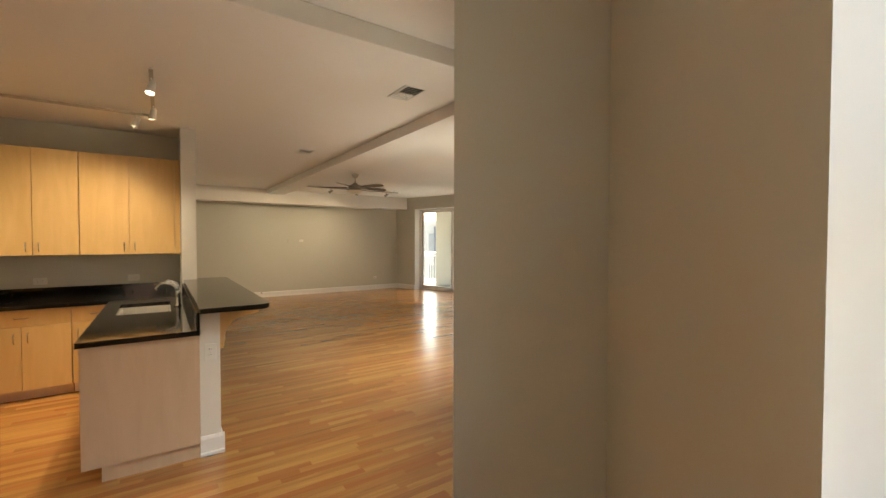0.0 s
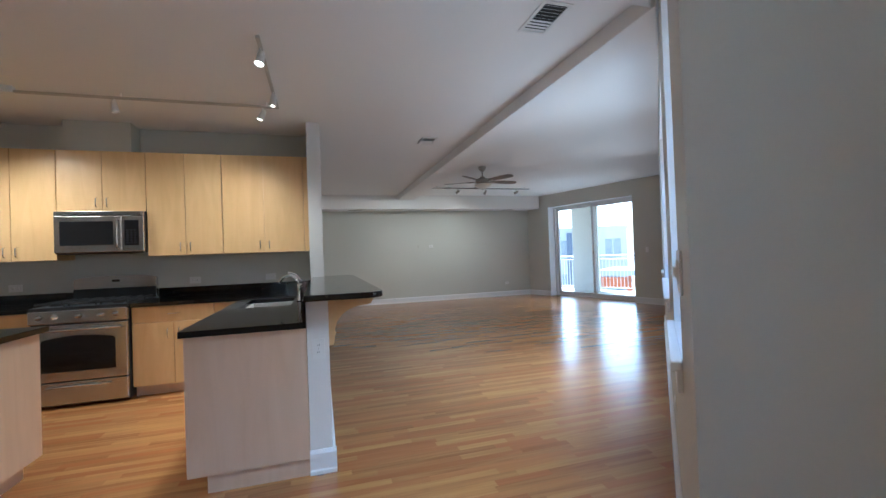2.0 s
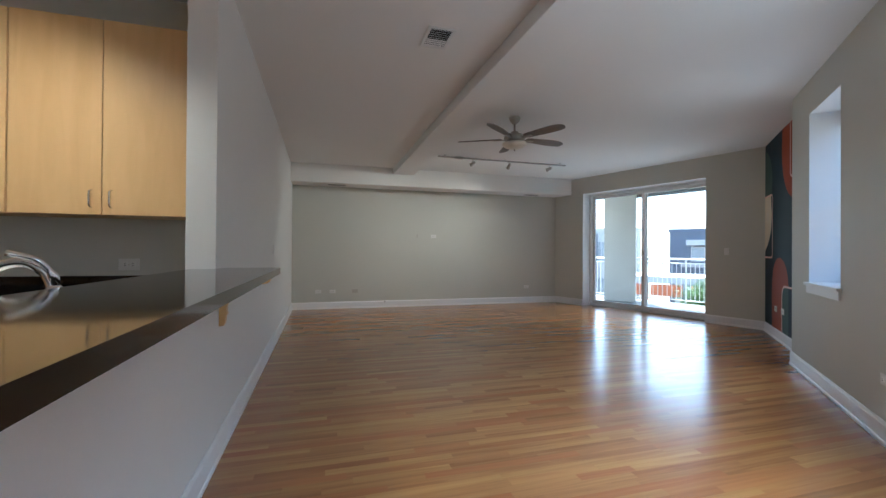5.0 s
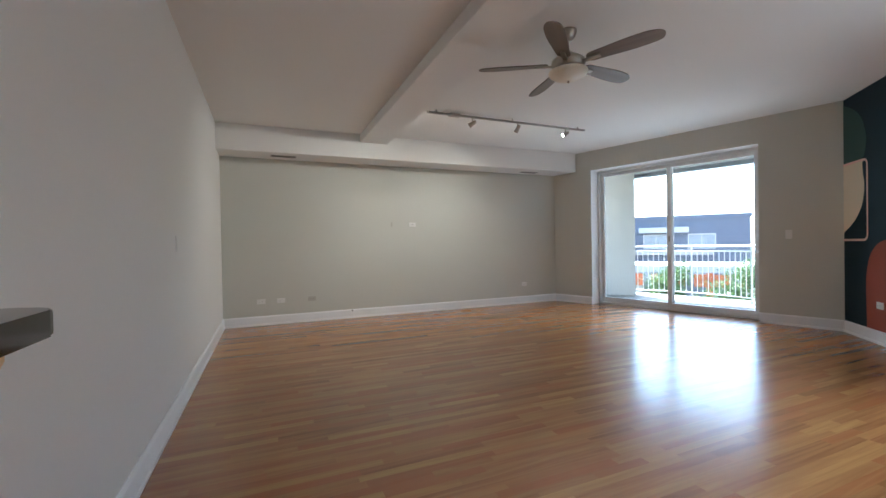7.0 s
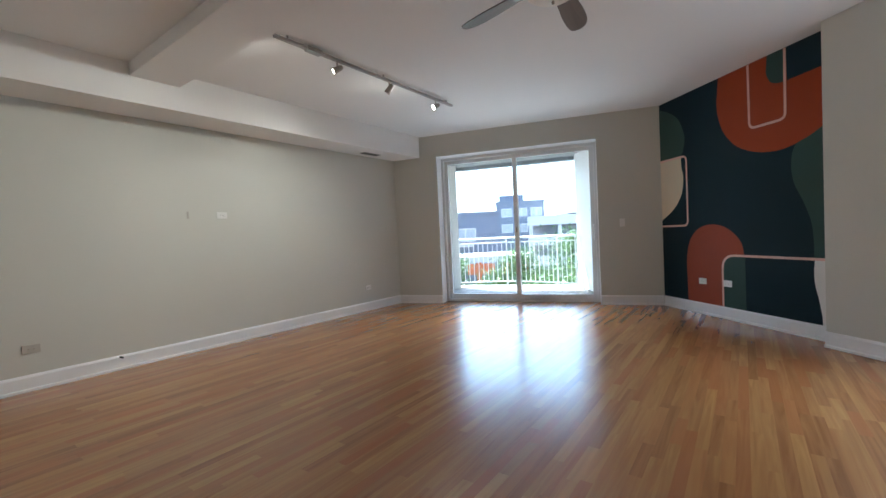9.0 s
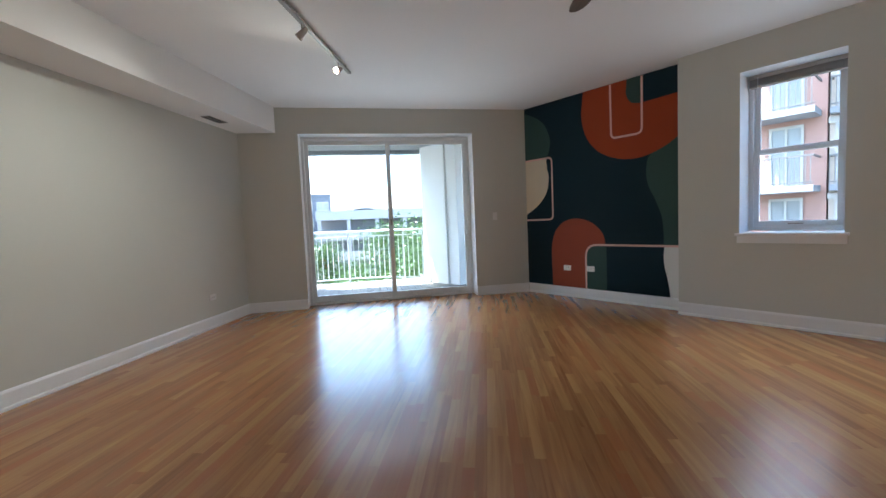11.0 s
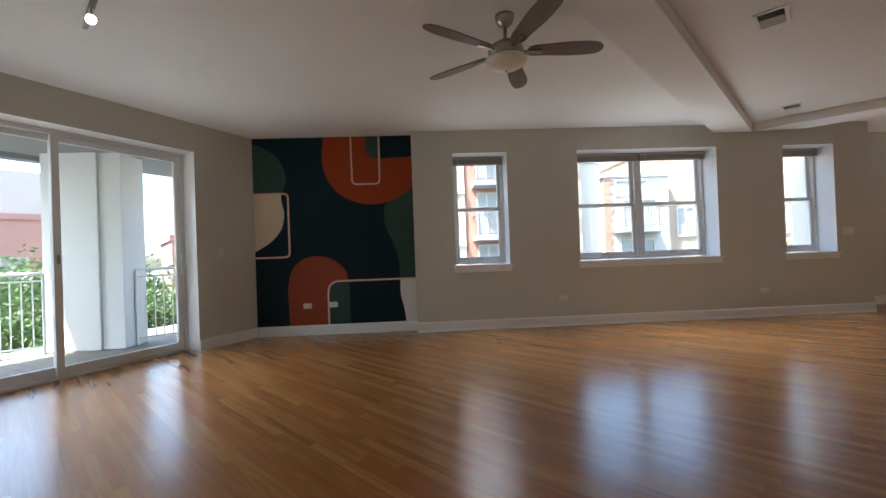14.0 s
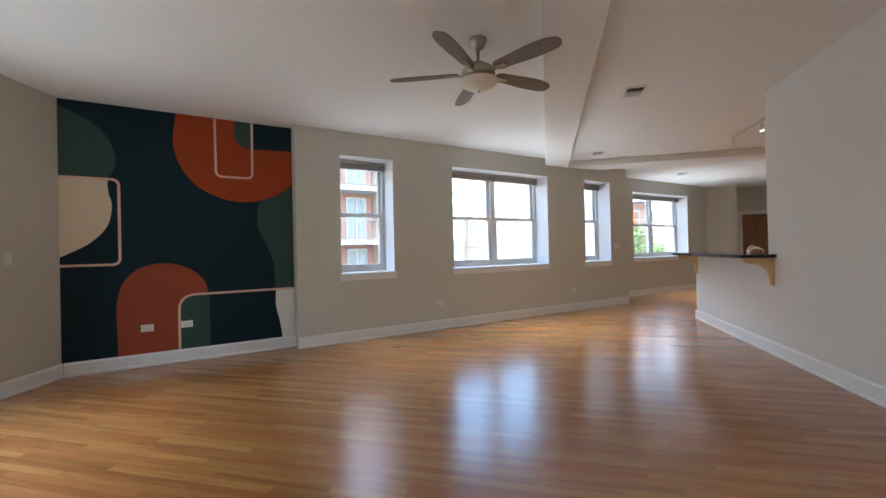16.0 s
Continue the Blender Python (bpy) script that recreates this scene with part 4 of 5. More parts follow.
# counters
ct = bmesh.new()
CX0, CX1 = PXL - 0.03, HX0 - 0.001
SX0, SX1, SY0, SY1 = -0.235, 0.155, 3.02, 3.72
for q in ((CX0, PY0 - 0.025, CX1, SY0), (CX0, SY1, CX1, Y_WING - 0.004), (CX0, Y_WING - 0.004, X_KIT - 0.001, Y_KIT - 0.001), (CX0, SY0, SX0, SY1), (SX1, SY0, CX1, SY1)):
    bx(q[0], q[1], 0.870, q[2], q[3], 0.905, 0, ct)
bmesh.ops.remove_doubles(ct, verts=ct.verts, dist=1e-5)
bx(-1.361, BY - 0.025, 0.870, CX0 - 0.0005, Y_KIT - 0.001, 0.905, 0, ct)
tagged(part("countertop", ct, GRANITE), "polished black granite countertop with a sink cut-out", "countertop")
tagged(part("countertop", bx(-3.5, BY - 0.025, 0.870, -2.132, Y_KIT - 0.001, 0.905, 0.003), GRANITE), "polished black granite countertop beside the range", "countertop")
tagged(part("backsplash", bx(-1.361, Y_KIT - 0.022, 0.9055, X_KIT - 0.002, Y_KIT - 0.001, 1.005, 0.002), GRANITE), "low black granite backsplash strip", "backsplash")
tagged(part("backsplash", bx(-3.5, Y_KIT - 0.022, 0.9055, -2.132, Y_KIT - 0.001, 1.005, 0.002), GRANITE), "low black granite backsplash strip", "backsplash")
tagged(part("backsplash", bx(HX0 - 0.022, PY0 - 0.02, 0.9055, HX0 - 0.001, Y_WING - 0.004, 1.028, 0.002), GRANITE), "black granite upstand along the half wall", "backsplash")

sk = thing("sink", pose((SX0 + SX1) / 2, (SY0 + SY1) / 2, 0.905), "stainless steel undermount sink in black granite", "sink")
sw, sl_ = (SX1 - SX0) / 2, (SY1 - SY0) / 2
rim = bmesh.new()
for q in ((-sw - 0.02, -sl_ - 0.02, sw + 0.02, -sl_ + 0.012), (-sw - 0.02, sl_ - 0.012, sw + 0.02, sl_ + 0.02), (-sw - 0.02, -sl_ + 0.012, -sw + 0.012, sl_ - 0.012), (sw - 0.012, -sl_ + 0.012, sw + 0.02, sl_ - 0.012)):
    bx(q[0], q[1], -0.042, q[2], q[3], -0.0355, 0.002, rim)
part("rim", rim, SINK_STEEL, sk)
bowl = bmesh.new()
i, d = 0.012, -0.18
for q in ((-sw + 0.002, -sl_ + 0.002, d, -sw + i, sl_ - 0.002, -0.0425), (sw - i, -sl_ + 0.002, d, sw - 0.002, sl_ - 0.002, -0.0425), (-sw + i, -sl_ + 0.002, d, sw - i, -sl_ + i, -0.0425), (-sw + i, sl_ - i, d, sw - i, sl_ - 0.002, -0.0425), (-sw + i, -sl_ + i, d, sw - i, sl_ - i, d + 0.01)):
    bx(*q, 0, bowl)
part("basin", bowl, SINK_STEEL, sk)
part("drain", lathe([(0.04, d + 0.0105), (0.04, d + 0.013), (0.03, d + 0.012), (0, d + 0.012)], 20), CHROME, sk, smooth=True)

fc = thing("faucet", pose(0.212, 3.30, 0.905), "chrome single-lever kitchen faucet with a curved spout", "faucet")
part("base", lathe([(0.028, 0.0005), (0.028, 0.01), (0.022, 0.02), (0.02, 0.10), (0.023, 0.13), (0.02, 0.15), (0.012, 0.16)], 20), CHROME, fc, smooth=True)
part("spout", tube(smooth_curve([(0, 0, 0.14), (-0.02, 0, 0.19), (-0.07, 0, 0.225), (-0.13, 0, 0.215), (-0.17, 0, 0.17)], 6), [0.016] * 6 + [0.015] * 12 + [0.014] * 7, 12), CHROME, fc, smooth=True)
part("lever", tube(smooth_curve([(0.0, 0, 0.155), (0.0, -0.01, 0.19), (-0.03, -0.03, 0.235), (-0.09, -0.05, 0.255)], 5), [0.014] * 6 + [0.009] * 10, 10), CHROME, fc, smooth=True)

# bar top with rounded corners, notched round the wall's end
B0, B1, BYA, BYB = 0.295, 0.752, 1.90, 4.47


def arc(cx, cy, r, a0, a1, n=7):
    return [(cx + r * math.cos(radians(a0 + (a1 - a0) * k / n)), cy + r * math.sin(radians(a0 + (a1 - a0) * k / n))) for k in range(n + 1)]


pts = [(B0, BYA)] + arc(B1 - 0.09, BYA + 0.09, 0.09, -90, 0) + arc(B1 - 0.05, BYB - 0.05, 0.05, 0, 90) + [(X_LIV + 0.001, BYB), (X_LIV + 0.001, Y_WING - 0.003), (B0, Y_WING - 0.003)]
tagged(part("bar_counter", prism(pts, 1.0315, 1.067, bev=0.006), GRANITE), "polished black granite bar top on the half wall", "countertop")


def bracket(y):
    """A shaped maple bracket under the bar top."""
    th = thing("bar_bracket", pose((HX1 if y < Y_WING else X_LIV) + 0.001, y, 0), "scrolled maple bracket under the granite bar", "bracket", "bar brackets")
    prof = [(0, 0.735), (0.025, 0.74), (0.032, 0.76)] + smooth_curve([(0.032, 0.785), (0.042, 0.81), (0.035, 0.83), (0.055, 0.885), (0.10, 0.935), (0.17, 0.965), (0.245, 0.975)], 4) + [(0.265, 0.983), (0.27, 0.995), (0.275, 1.005), (0.275, 1.031), (0, 1.031)]
    bm = prism(prof, -0.022, 0.022, bev=0.002)
    o = part("profile", bm, MAPLE, th)
    o.matrix_local = pose(0, 0, 0, 90)
    return th


bracket(2.12)
bracket(4.40)

# second peninsula at the kitchen's other side
p2 = thing("peninsula_cabinet", pose(-2.0, 2.22, 0), "maple cabinet block with a plain side panel", "cabinet")
part("body", bx(0, 0.0, 0.10, 0.655, 0.47, 0.868), MAPLE, p2)
part("side_panel", bx(0.656, 0.0, 0.10, 0.674, 0.48, 0.868, 0.0015), MAPLE_PALE, p2)
part("toe_kick", bx(0.0, 0.0, 0.0, 0.62, 0.40, 0.0995), MAPLE_PALE, p2)
tagged(part("countertop", bx(-2.02, 2.215, 0.870, -1.29, 2.73, 0.905, 0.004), GRANITE), "polished black granite top on the second peninsula", "countertop")
tagged(part("wall_stub", bx(-2.0, 2.06, 0, -1.345, 2.212, 1.03, 0.003), PAINT), kind="structure")
baseboard("baseboard_stub", frame_at((-2.0, 2.06), 0), 0.0, 0.655)
tagged(part("bar_counter", bx(-2.05, 1.95, 1.0315, -1.40, 2.235, 1.067, 0.005), GRANITE), "black granite ledge on the stub wall", "countertop")

# entry door
MD = ME @ Matrix.Translation((0.32, 0, 0))
ed = thing("door_2", MD, "dark brown wooden door, closed, in a white frame", "door", kind="structure")
part("door_leaf", bx(0.03, 0.05, 0.008, 0.83, 0.09, 2.03, 0.003), DOORWOOD, ed)
cs = bmesh.new()
bx(0.0, -0.0, 0, 0.028, 0.14, 2.058, 0.002, cs)
bx(0.832, -0.0, 0, 0.859, 0.14, 2.058, 0.002, cs)
bx(0.028, -0.0, 2.034, 0.832, 0.14, 2.058, 0.002, cs)
bx(-0.085, -0.018, 0, -0.003, -0.002, 2.14, 0.003, cs)
bx(0.863, -0.018, 0, 0.945, -0.002, 2.14, 0.003, cs)
bx(-0.003, -0.018, 2.064, 0.863, -0.002, 2.14, 0.003, cs)
part("door_frame", cs, TRIM, ed)
part("door_handle", tube([(0.76, 0.05, 1.0), (0.76, 0.0, 1.0), (0.68, -0.005, 1.0)], 0.009, 8), NICKEL, ed)


# ---- outside: balcony ----
BRICK = plain("red_brick", (0.33, 0.17, 0.125), 0.85, var=0.15, scale=1.5, fine=14, bump=0.3, stretch=(1, 1, 3))
STUCCO = plain("beige_stucco", (0.48, 0.40, 0.32), 0.9, var=0.06, scale=0.6, fine=40, bump=0.2)
STUCCO_W = plain("white_stucco", (0.44, 0.42, 0.39), 0.9, var=0.05, scale=0.6, fine=40, bump=0.2)
BEIGE_BRICK = plain("tan_brick", (0.37, 0.29, 0.225), 0.9, var=0.1, scale=1.0, fine=16, bump=0.3, stretch=(1, 1, 3))
SLATE = plain("slate_panel", (0.10, 0.11, 0.135), 0.6, var=0.1, scale=0.5)
ORANGE = plain("orange_panel", (0.45, 0.12, 0.04), 0.7, var=0.1)
PINK = plain("pink_brick", (0.37, 0.22, 0.175), 0.85, var=0.1, scale=1.0, fine=16, bump=0.3)
BLUEGLASS = plain("far_window_glass", (0.26, 0.27, 0.27), 0.25, var=0.2, bump=0)
RED_BRICK = plain("deep_red_brick", (0.34, 0.21, 0.18), 0.85, var=0.12, scale=1.0, fine=16, bump=0.3)
# iron lightened to grey, with the outdoor glare and haze in its colour
RAIL_GREY = plain("hazed_iron_rail", (0.13, 0.12, 0.115), 0.6, var=0.1)
# darkened grey: the shade under the balcony above is in this colour
SOFFIT_SHADED = plain("shaded_soffit_grey", (0.24, 0.245, 0.25), 0.8, var=0.06)
ASPHALT = plain("worn_asphalt", (0.14, 0.137, 0.132), 0.9, var=0.2, scale=0.3, fine=20, bump=0.3)
BARK = plain("bark", (0.10, 0.075, 0.055), 0.9, var=0.2, scale=6, fine=60, bump=0.5, stretch=(1, 1, 0.3))


def leaf_material(name, a, b):
    m, n, l, bs = nodes_of(name)
    g = n.new("ShaderNodeNewGeometry")
    mx = n.new("ShaderNodeMix")
    mx.data_type = "RGBA"
    mx.inputs[6].default_value, mx.inputs[7].default_value = (*a, 1), (*b, 1)
    l.new(g.outputs["Random Per Island"], mx.inputs[0])
    l.new(mx.outputs[2], bs.inputs["Base Color"])
    bs.inputs["Roughness"].default_value = 0.5
    tl, ms = n.new("ShaderNodeBsdfTranslucent"), n.new("ShaderNodeMixShader")
    l.new(mx.outputs[2], tl.inputs[0])
    ms.inputs[0].default_value = 0.35
    l.new(bs.outputs[0], ms.inputs[1])
    l.new(tl.outputs[0], ms.inputs[2])
    l.new(ms.outputs[0], n["Material Output"].inputs["Surface"])
    return m


LEAF = leaf_material("green_leaves", (0.04, 0.085, 0.022), (0.10, 0.15, 0.042))
LEAF_Y = leaf_material("yellow_green_leaves", (0.16, 0.18, 0.03), (0.26, 0.22, 0.05))

DZ = -0.16
dk = thing("balcony", MS @ Matrix.Translation((0, 0, DZ)), "deep balcony with weathered grey deck boards", "balcony")
part("slab", bx(-2.2, 0.362, -0.30, 5.6, 3.75, -0.035), CONCRETE, dk)
bw = 0.14
board = bmesh.new()
bx(0, 0, 0, bw - 0.006, 3.3, 0.03, 0.002, board)
bme = bpy.data.meshes.new("deck_board")
board.to_mesh(bme)
board.free()
bme.materials.append(DECK)
u = -2.15
while u < 5.4:
    ob = new("deck_board", bme)
    ob.parent = dk
    ob.matrix_local = pose(u, 0.38, -0.032)
    u += bw
ov = part("overhang", bx(-2.2, 0.362, 2.78, 5.6, 3.45, 3.0), SOFFIT_SHADED)
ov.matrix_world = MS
tagged(ov, "underside of the balcony above, its shade put into the grey", "overhang", kind="structure")
hd = part("overhang_edge", bx(-0.5, 3.25, 2.70, 3.5, 3.45, 2.778), SOFFIT_SHADED)
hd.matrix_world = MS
tagged(hd, "edge beam of the balcony above, its shade put into the grey", "beam", kind="structure")


def pier(origin, w, d, mat, label):
    o = part("pier", bx(0, 0, DZ + 0.002, w, d, 2.778, 0.012), mat)
    o.matrix_world = pose(origin[0], origin[1], 0, 0, 0, W_ANG)
    return tagged(o, label, "pier", kind="structure")


pier((10.0, 8.46), 0.80, 0.5, CONC_WHITE, "white concrete pier between two balconies")
pier((9.49, 7.87), 0.34, 0.5, CONC_WHITE, "narrow white pilaster beside the pier")
pier((8.842, 11.854), 0.45, 0.80, CONCRETE, "stained beige concrete pier beside the balcony")


def railing(pts, label):
    """A white metal railing along points in the door wall's frame."""
    th = thing("railing", MS, label, "railing", "balcony railings")
    for z, r in ((1.04, 0.024), (0.93, 0.014), (-0.02, 0.014)):
        part("rail", tube([(x, y, z - 0.03) for x, y in pts], r, 8), WHITE_METAL, th)
    P = [Vector(p) for p in pts]
    seg = [(a, b, (b - a).length) for a, b in zip(P, P[1:])]
    total = sum(s[2] for s in seg)

    def at(d):
        for a, b, l in seg:
            if d <= l:
                return a + (b - a) * (d / l)
            d -= l
        return P[-1]

    n = int(total / 0.115)
    for k in range(n + 1):
        p = at(total * k / n)
        post = k % 11 == 0 or k == n
        part("post" if post else "baluster", tube([(p.x, p.y, DZ if post else -0.04), (p.x, p.y, 1.005 if post else 0.90)], 0.02 if post else 0.009, 6), WHITE_METAL, th)
    return th


railing([(0.05 + 2.85 * k / 14, 3.22 - 0.30 * k / 14 + 0.40 * math.sin(math.pi * k / 14)) for k in range(15)], "white metal balcony railing with thin balusters, gently bowed")
railing([(3.72, 2.15), (4.4, 1.9), (5.5, 1.5)], "white metal railing of the balcony next door")
railing([(-2.1, 3.2), (-0.55, 3.2)], "white metal railing beyond the concrete pier")


# ---- outside: street, buildings, trees ----
GZ = -8.0
gr = bmesh.new()
bmesh.ops.create_grid(gr, x_segments=8, y_segments=8, size=900)
g = part("ground", gr, ASPHALT)
g.location = (0, 0, GZ)
tagged(g, kind="structure")


def bldg(m, w, d, z0, z1, body, rows, label, parapet=0.35, cap=None, name="apartment_building"):
    """A building in its own frame: the front faces -y at 0. rows: (z0, z1, first x, step, count, width, material)."""
    th = thing(name, m, label, "building")
    part("wall", bx(0, 0, z0, w, d, z1), body, th)
    part("roof", bx(-0.12, -0.12, z1, w + 0.12, d + 0.12, z1 + parapet), cap or body, th)
    for a, b, x0, step, n, ww, mt in rows:
        for k in range(n):
            x = x0 + k * step
            wd = part("window", bx(x, -0.03, a, x + ww, 0.02, b), mt, th)
            fr_ = bmesh.new()
            for q in ((x - 0.08, a - 0.1, x + ww + 0.08, a), (x - 0.08, b, x + ww + 0.08, b + 0.1), (x - 0.08, a, x, b), (x + ww, a, x + ww + 0.08, b), (x + ww / 2 - 0.035, a, x + ww / 2 + 0.035, b)):
                bx(q[0], -0.08, q[1], q[2], -0.031, q[3], 0, fr_)
            part("frame", fr_, STUCCO_W, wd)
    return th


def balcony_on(th, x0, x1, z, depth=1.3):
    b = part("balcony", bx(x0, -depth, z - 0.22, x1, -0.001, z, 0.01), GREY_PAINT, th)
    r = bmesh.new()
    bx(x0, -depth, z + 0.98, x1, -depth + 0.05, z + 1.04, 0, r)
    bx(x0, -depth, z + 0.08, x1, -depth + 0.05, z + 0.12, 0, r)
    for x in (x0, x1 - 0.05):
        bx(x, -depth + 0.05, z + 0.98, x + 0.05, -0.002, z + 1.04, 0, r)
    k = x0
    while k < x1:
        bx(k, -depth + 0.012, z + 0.0, k + 0.025, -depth + 0.037, z + 0.98, 0, r)
        k += 0.14
    part("railing", r, RAIL_GREY, b)


def across(u, v):
    """A frame on the far side of the street, facing the windows."""
    return MW @ Matrix.Translation((u, v, 0))


FL = (-6.1, -3.45, -0.8, 1.85, 4.5, 7.15)    # balcony floors of the houses opposite
f0 = bldg(across(-12.0, 15.0), 11.25, 10, GZ, 10.5, PINK, [(z + 0.1, z + 2.15, 1.3, 2.8, 4, 0.85, BLUEGLASS) for z in FL], "rose brick apartment building with iron balconies and french doors")
for z in FL:
    balcony_on(f0, 8.9, 11.1, z)
    balcony_on(f0, 3.2, 5.6, z)
f1 = bldg(across(-0.7, 15.1), 3.0, 10, GZ, 10.2, STUCCO, [(z + 0.1, z + 2.1, 0.24, 1.4, 1, 0.78, BLUEGLASS) for z in FL], "beige stucco apartment building with small balconies")
for z in FL:
    balcony_on(f1, 0.05, 1.2, z, 0.4)
    part("band", bx(-0.02, -0.10, z - 0.5, 3.0, -0.001, z - 0.3), STUCCO_W, f1)
f2 = bldg(across(2.35, 15.2), 4.85, 10, GZ, 10.0, BRICK, [(z + 0.05, z + 2.1, 0.62, 2.86, 2, 0.9, BLUEGLASS) for z in FL], "red brick apartment building with iron balconies")
for z in FL:
    balcony_on(f2, 0.3, 4.75, z - 0.05)
f3p = bldg(across(7.25, 14.6), 0.85, 8, GZ, 9.0, BEIGE_BRICK, [], "plain brown stair tower between facades", name="stair_tower")
f3q = bldg(across(8.12, 15.3), 1.3, 8, GZ, 5.4, STUCCO_W, [], "narrow white stucco wall between two facades", name="party_wall")
f3 = bldg(across(9.45, 15.0), 3.4, 10, GZ, 4.6, STUCCO_W, [(3.73, 4.40, 0.62, 2.0, 1, 1.55, BLUEGLASS), (1.9, 3.4, 1.0, 2.2, 1, 1.7, BLUEGLASS), (-0.2, 1.35, 0.8, 2.0, 1, 1.7, BLUEGLASS), (-4.6, -2.2, 0.8, 2.0, 1, 1.7, BLUEGLASS)], "white stucco house with a dark balcony and brick corners", 0.16)
balcony_on(f3, 0.45, 2.75, 1.95, 1.1)
qz = GZ
while qz < 4.4:
    part("brick_quoin", bx(-0.03, -0.06, qz, 0.42 if int(qz * 4) % 2 else 0.28, -0.001, qz + 0.24), BRICK, f3)
    qz += 0.25
f4 = bldg(across(12.9, 15.6), 12.0, 10, GZ, 6.4, BEIGE_BRICK, [(1.55, 2.95, 0.75, 5.2, 2, 0.85, BLUEGLASS), (-2.2, -0.8, 0.75, 2.6, 4, 0.85, BLUEGLASS)], "tan brick building with a few narrow windows")
for z in (1.2, 4.1):
    part("stone_course", bx(-0.01, -0.06, z - 1.0, 12.0, -0.001, z - 0.8), STUCCO, f4)
f5 = bldg(across(25.0, 15.0), 16, 10, GZ, 8.0, PINK, [(z + 0.55, z + 2.2, 1.2, 2.9, 5, 1.2, BLUEGLASS) for z in FL[1:5]], "rose brick apartment building with wood-framed windows")
for z in FL[1:5]:
    balcony_on(f5, 3.6, 6.8, z + 0.4)
    part("bay_panel", bx(7.2, -0.12, z - 0.4, 9.4, -0.002, z + 2.1), STUCCO, f5)
    part("timber_shutter", bx(4.42, -0.11, z + 0.6, 4.98, -0.082, z + 2.15), ORANGE, f5, "orange timber shutter")


def seen_from(bearing, dist):
    """A frame at a bearing and distance from the living room, facing it."""
    b = radians(bearing)
    return pose(1.2 + dist * math.cos(b), 6.5 + dist * math.sin(b), 0, 0, 0, bearing - 90)


h0 = bldg(seen_from(53, 40) @ Matrix.Translation((-3, 0, 0)), 9.5, 10, GZ, 3.2, STUCCO_W, [(-3.2, -1.4, 0.8, 2.2, 4, 1.5, BLUEGLASS), (0.2, 2.2, 0.8, 2.2, 4, 1.5, BLUEGLASS)], "pale grey townhouses with white-framed windows", name="townhouse")
part("dark_bay", bx(3.6, -0.35, GZ, 5.6, -0.002, 3.0), SLATE, h0)
h1 = bldg(seen_from(39, 46) @ Matrix.Translation((-1.5, 0, 0)), 11.0, 10, GZ, 3.3, SLATE, [(0.4, 1.7, 2.0, 4.0, 2, 2.2, BLUEGLASS), (-3.0, -1.4, 1.0, 2.6, 4, 1.8, BLUEGLASS)], "low slate-blue building with a pale ledge", name="office_building")
part("ledge", bx(1.5, -0.5, 1.95, 6.0, -0.002, 2.5), STUCCO_W, h1)
part("ledge", bx(1.0, -0.3, -0.3, 8.0, -0.002, 0.0), STUCCO_W, h1)
h2 = bldg(seen_from(28, 75), 8.5, 12, GZ, 6.4, SLATE, [(1.2, 2.5, 1.0, 2.6, 3, 1.8, BLUEGLASS), (4.0, 5.3, 1.0, 2.6, 3, 1.8, BLUEGLASS)], "taller slate-blue block in the distance", name="office_building")
part("upper_block", bx(0.6, 1.0, 6.75, 5.0, 9.0, 7.9), SLATE, h2)
h3 = thing("construction_shed", seen_from(37, 30) @ Matrix.Translation((-5, 0, 0)), "low white structure with orange panels", "building")
part("deck", bx(0, 0, -1.0, 13, 6, -0.55), STUCCO_W, h3)
for k in range(5):
    part("orange_panel", bx(0.4 + k * 2.5, -0.1, -1.9, 2.4 + k * 2.5, 0.0, -1.1), ORANGE, h3)
for k in range(7):
    part("column", bx(0.2 + k * 2.1, 0.1, GZ, 0.55 + k * 2.1, 0.5, -1.002), ORANGE if k % 3 == 1 else STUCCO_W, h3)
gar = thing("parking_garage", seen_from(20, 62) @ Matrix.Translation((-4, 0, 0)), "white open parking garage with dark storeys", "building")
for z in (GZ, -5.0, -2.0, 1.0):
    part("storey", bx(0, 0, z + 1.0, 34, 14, z + 2.35), STUCCO_W, gar)
part("core", bx(0.5, 2.5, GZ, 33.5, 13.5, 2.3), GREY_PAINT, gar)
for k in range(9):
    part("column", bx(0.2 + k * 4.15, 0.05, GZ, 0.7 + k * 4.15, 0.5, 2.0), STUCCO_W, gar)
roofp = [(2.0 + 10 * k / 12, 2.6 + 1.3 * math.sin(math.pi * k / 12)) for k in range(13)]
bm = prism([(x, z) for x, z in roofp] + [(x, z - 0.3) for x, z in roofp[::-1]], -8, -1)
o = part("arched_roof", bm, STUCCO_W, gar)
o.matrix_local = pose(0, 0, 0, 90)
h5 = bldg(seen_from(7.6, 36), 8.0, 9, GZ, 4.0, RED_BRICK, [(0.2, 1.6, 1.2, 3.2, 2, 2.2, BLUEGLASS), (-4.0, -2.4, 0.6, 2.0, 2, 1.3, BLUEGLASS)], "rose brick building with a white upper storey")
part("upper_block", bx(2.0, 0.4, 4.36, 5.6, 8.0, 7.0), STUCCO_W, h5)
h6 = bldg(seen_from(-9.0, 30), 9.0, 9, GZ, 2.4, RED_BRICK, [(-1.6, 0.1, 0.8, 2.6, 3, 1.5, BLUEGLASS)], "rose brick building with a pale upper storey")
part("upper_block", bx(0.3, 0.3, 2.75, 8.6, 8.5, 7.5), STUCCO_W, h6)


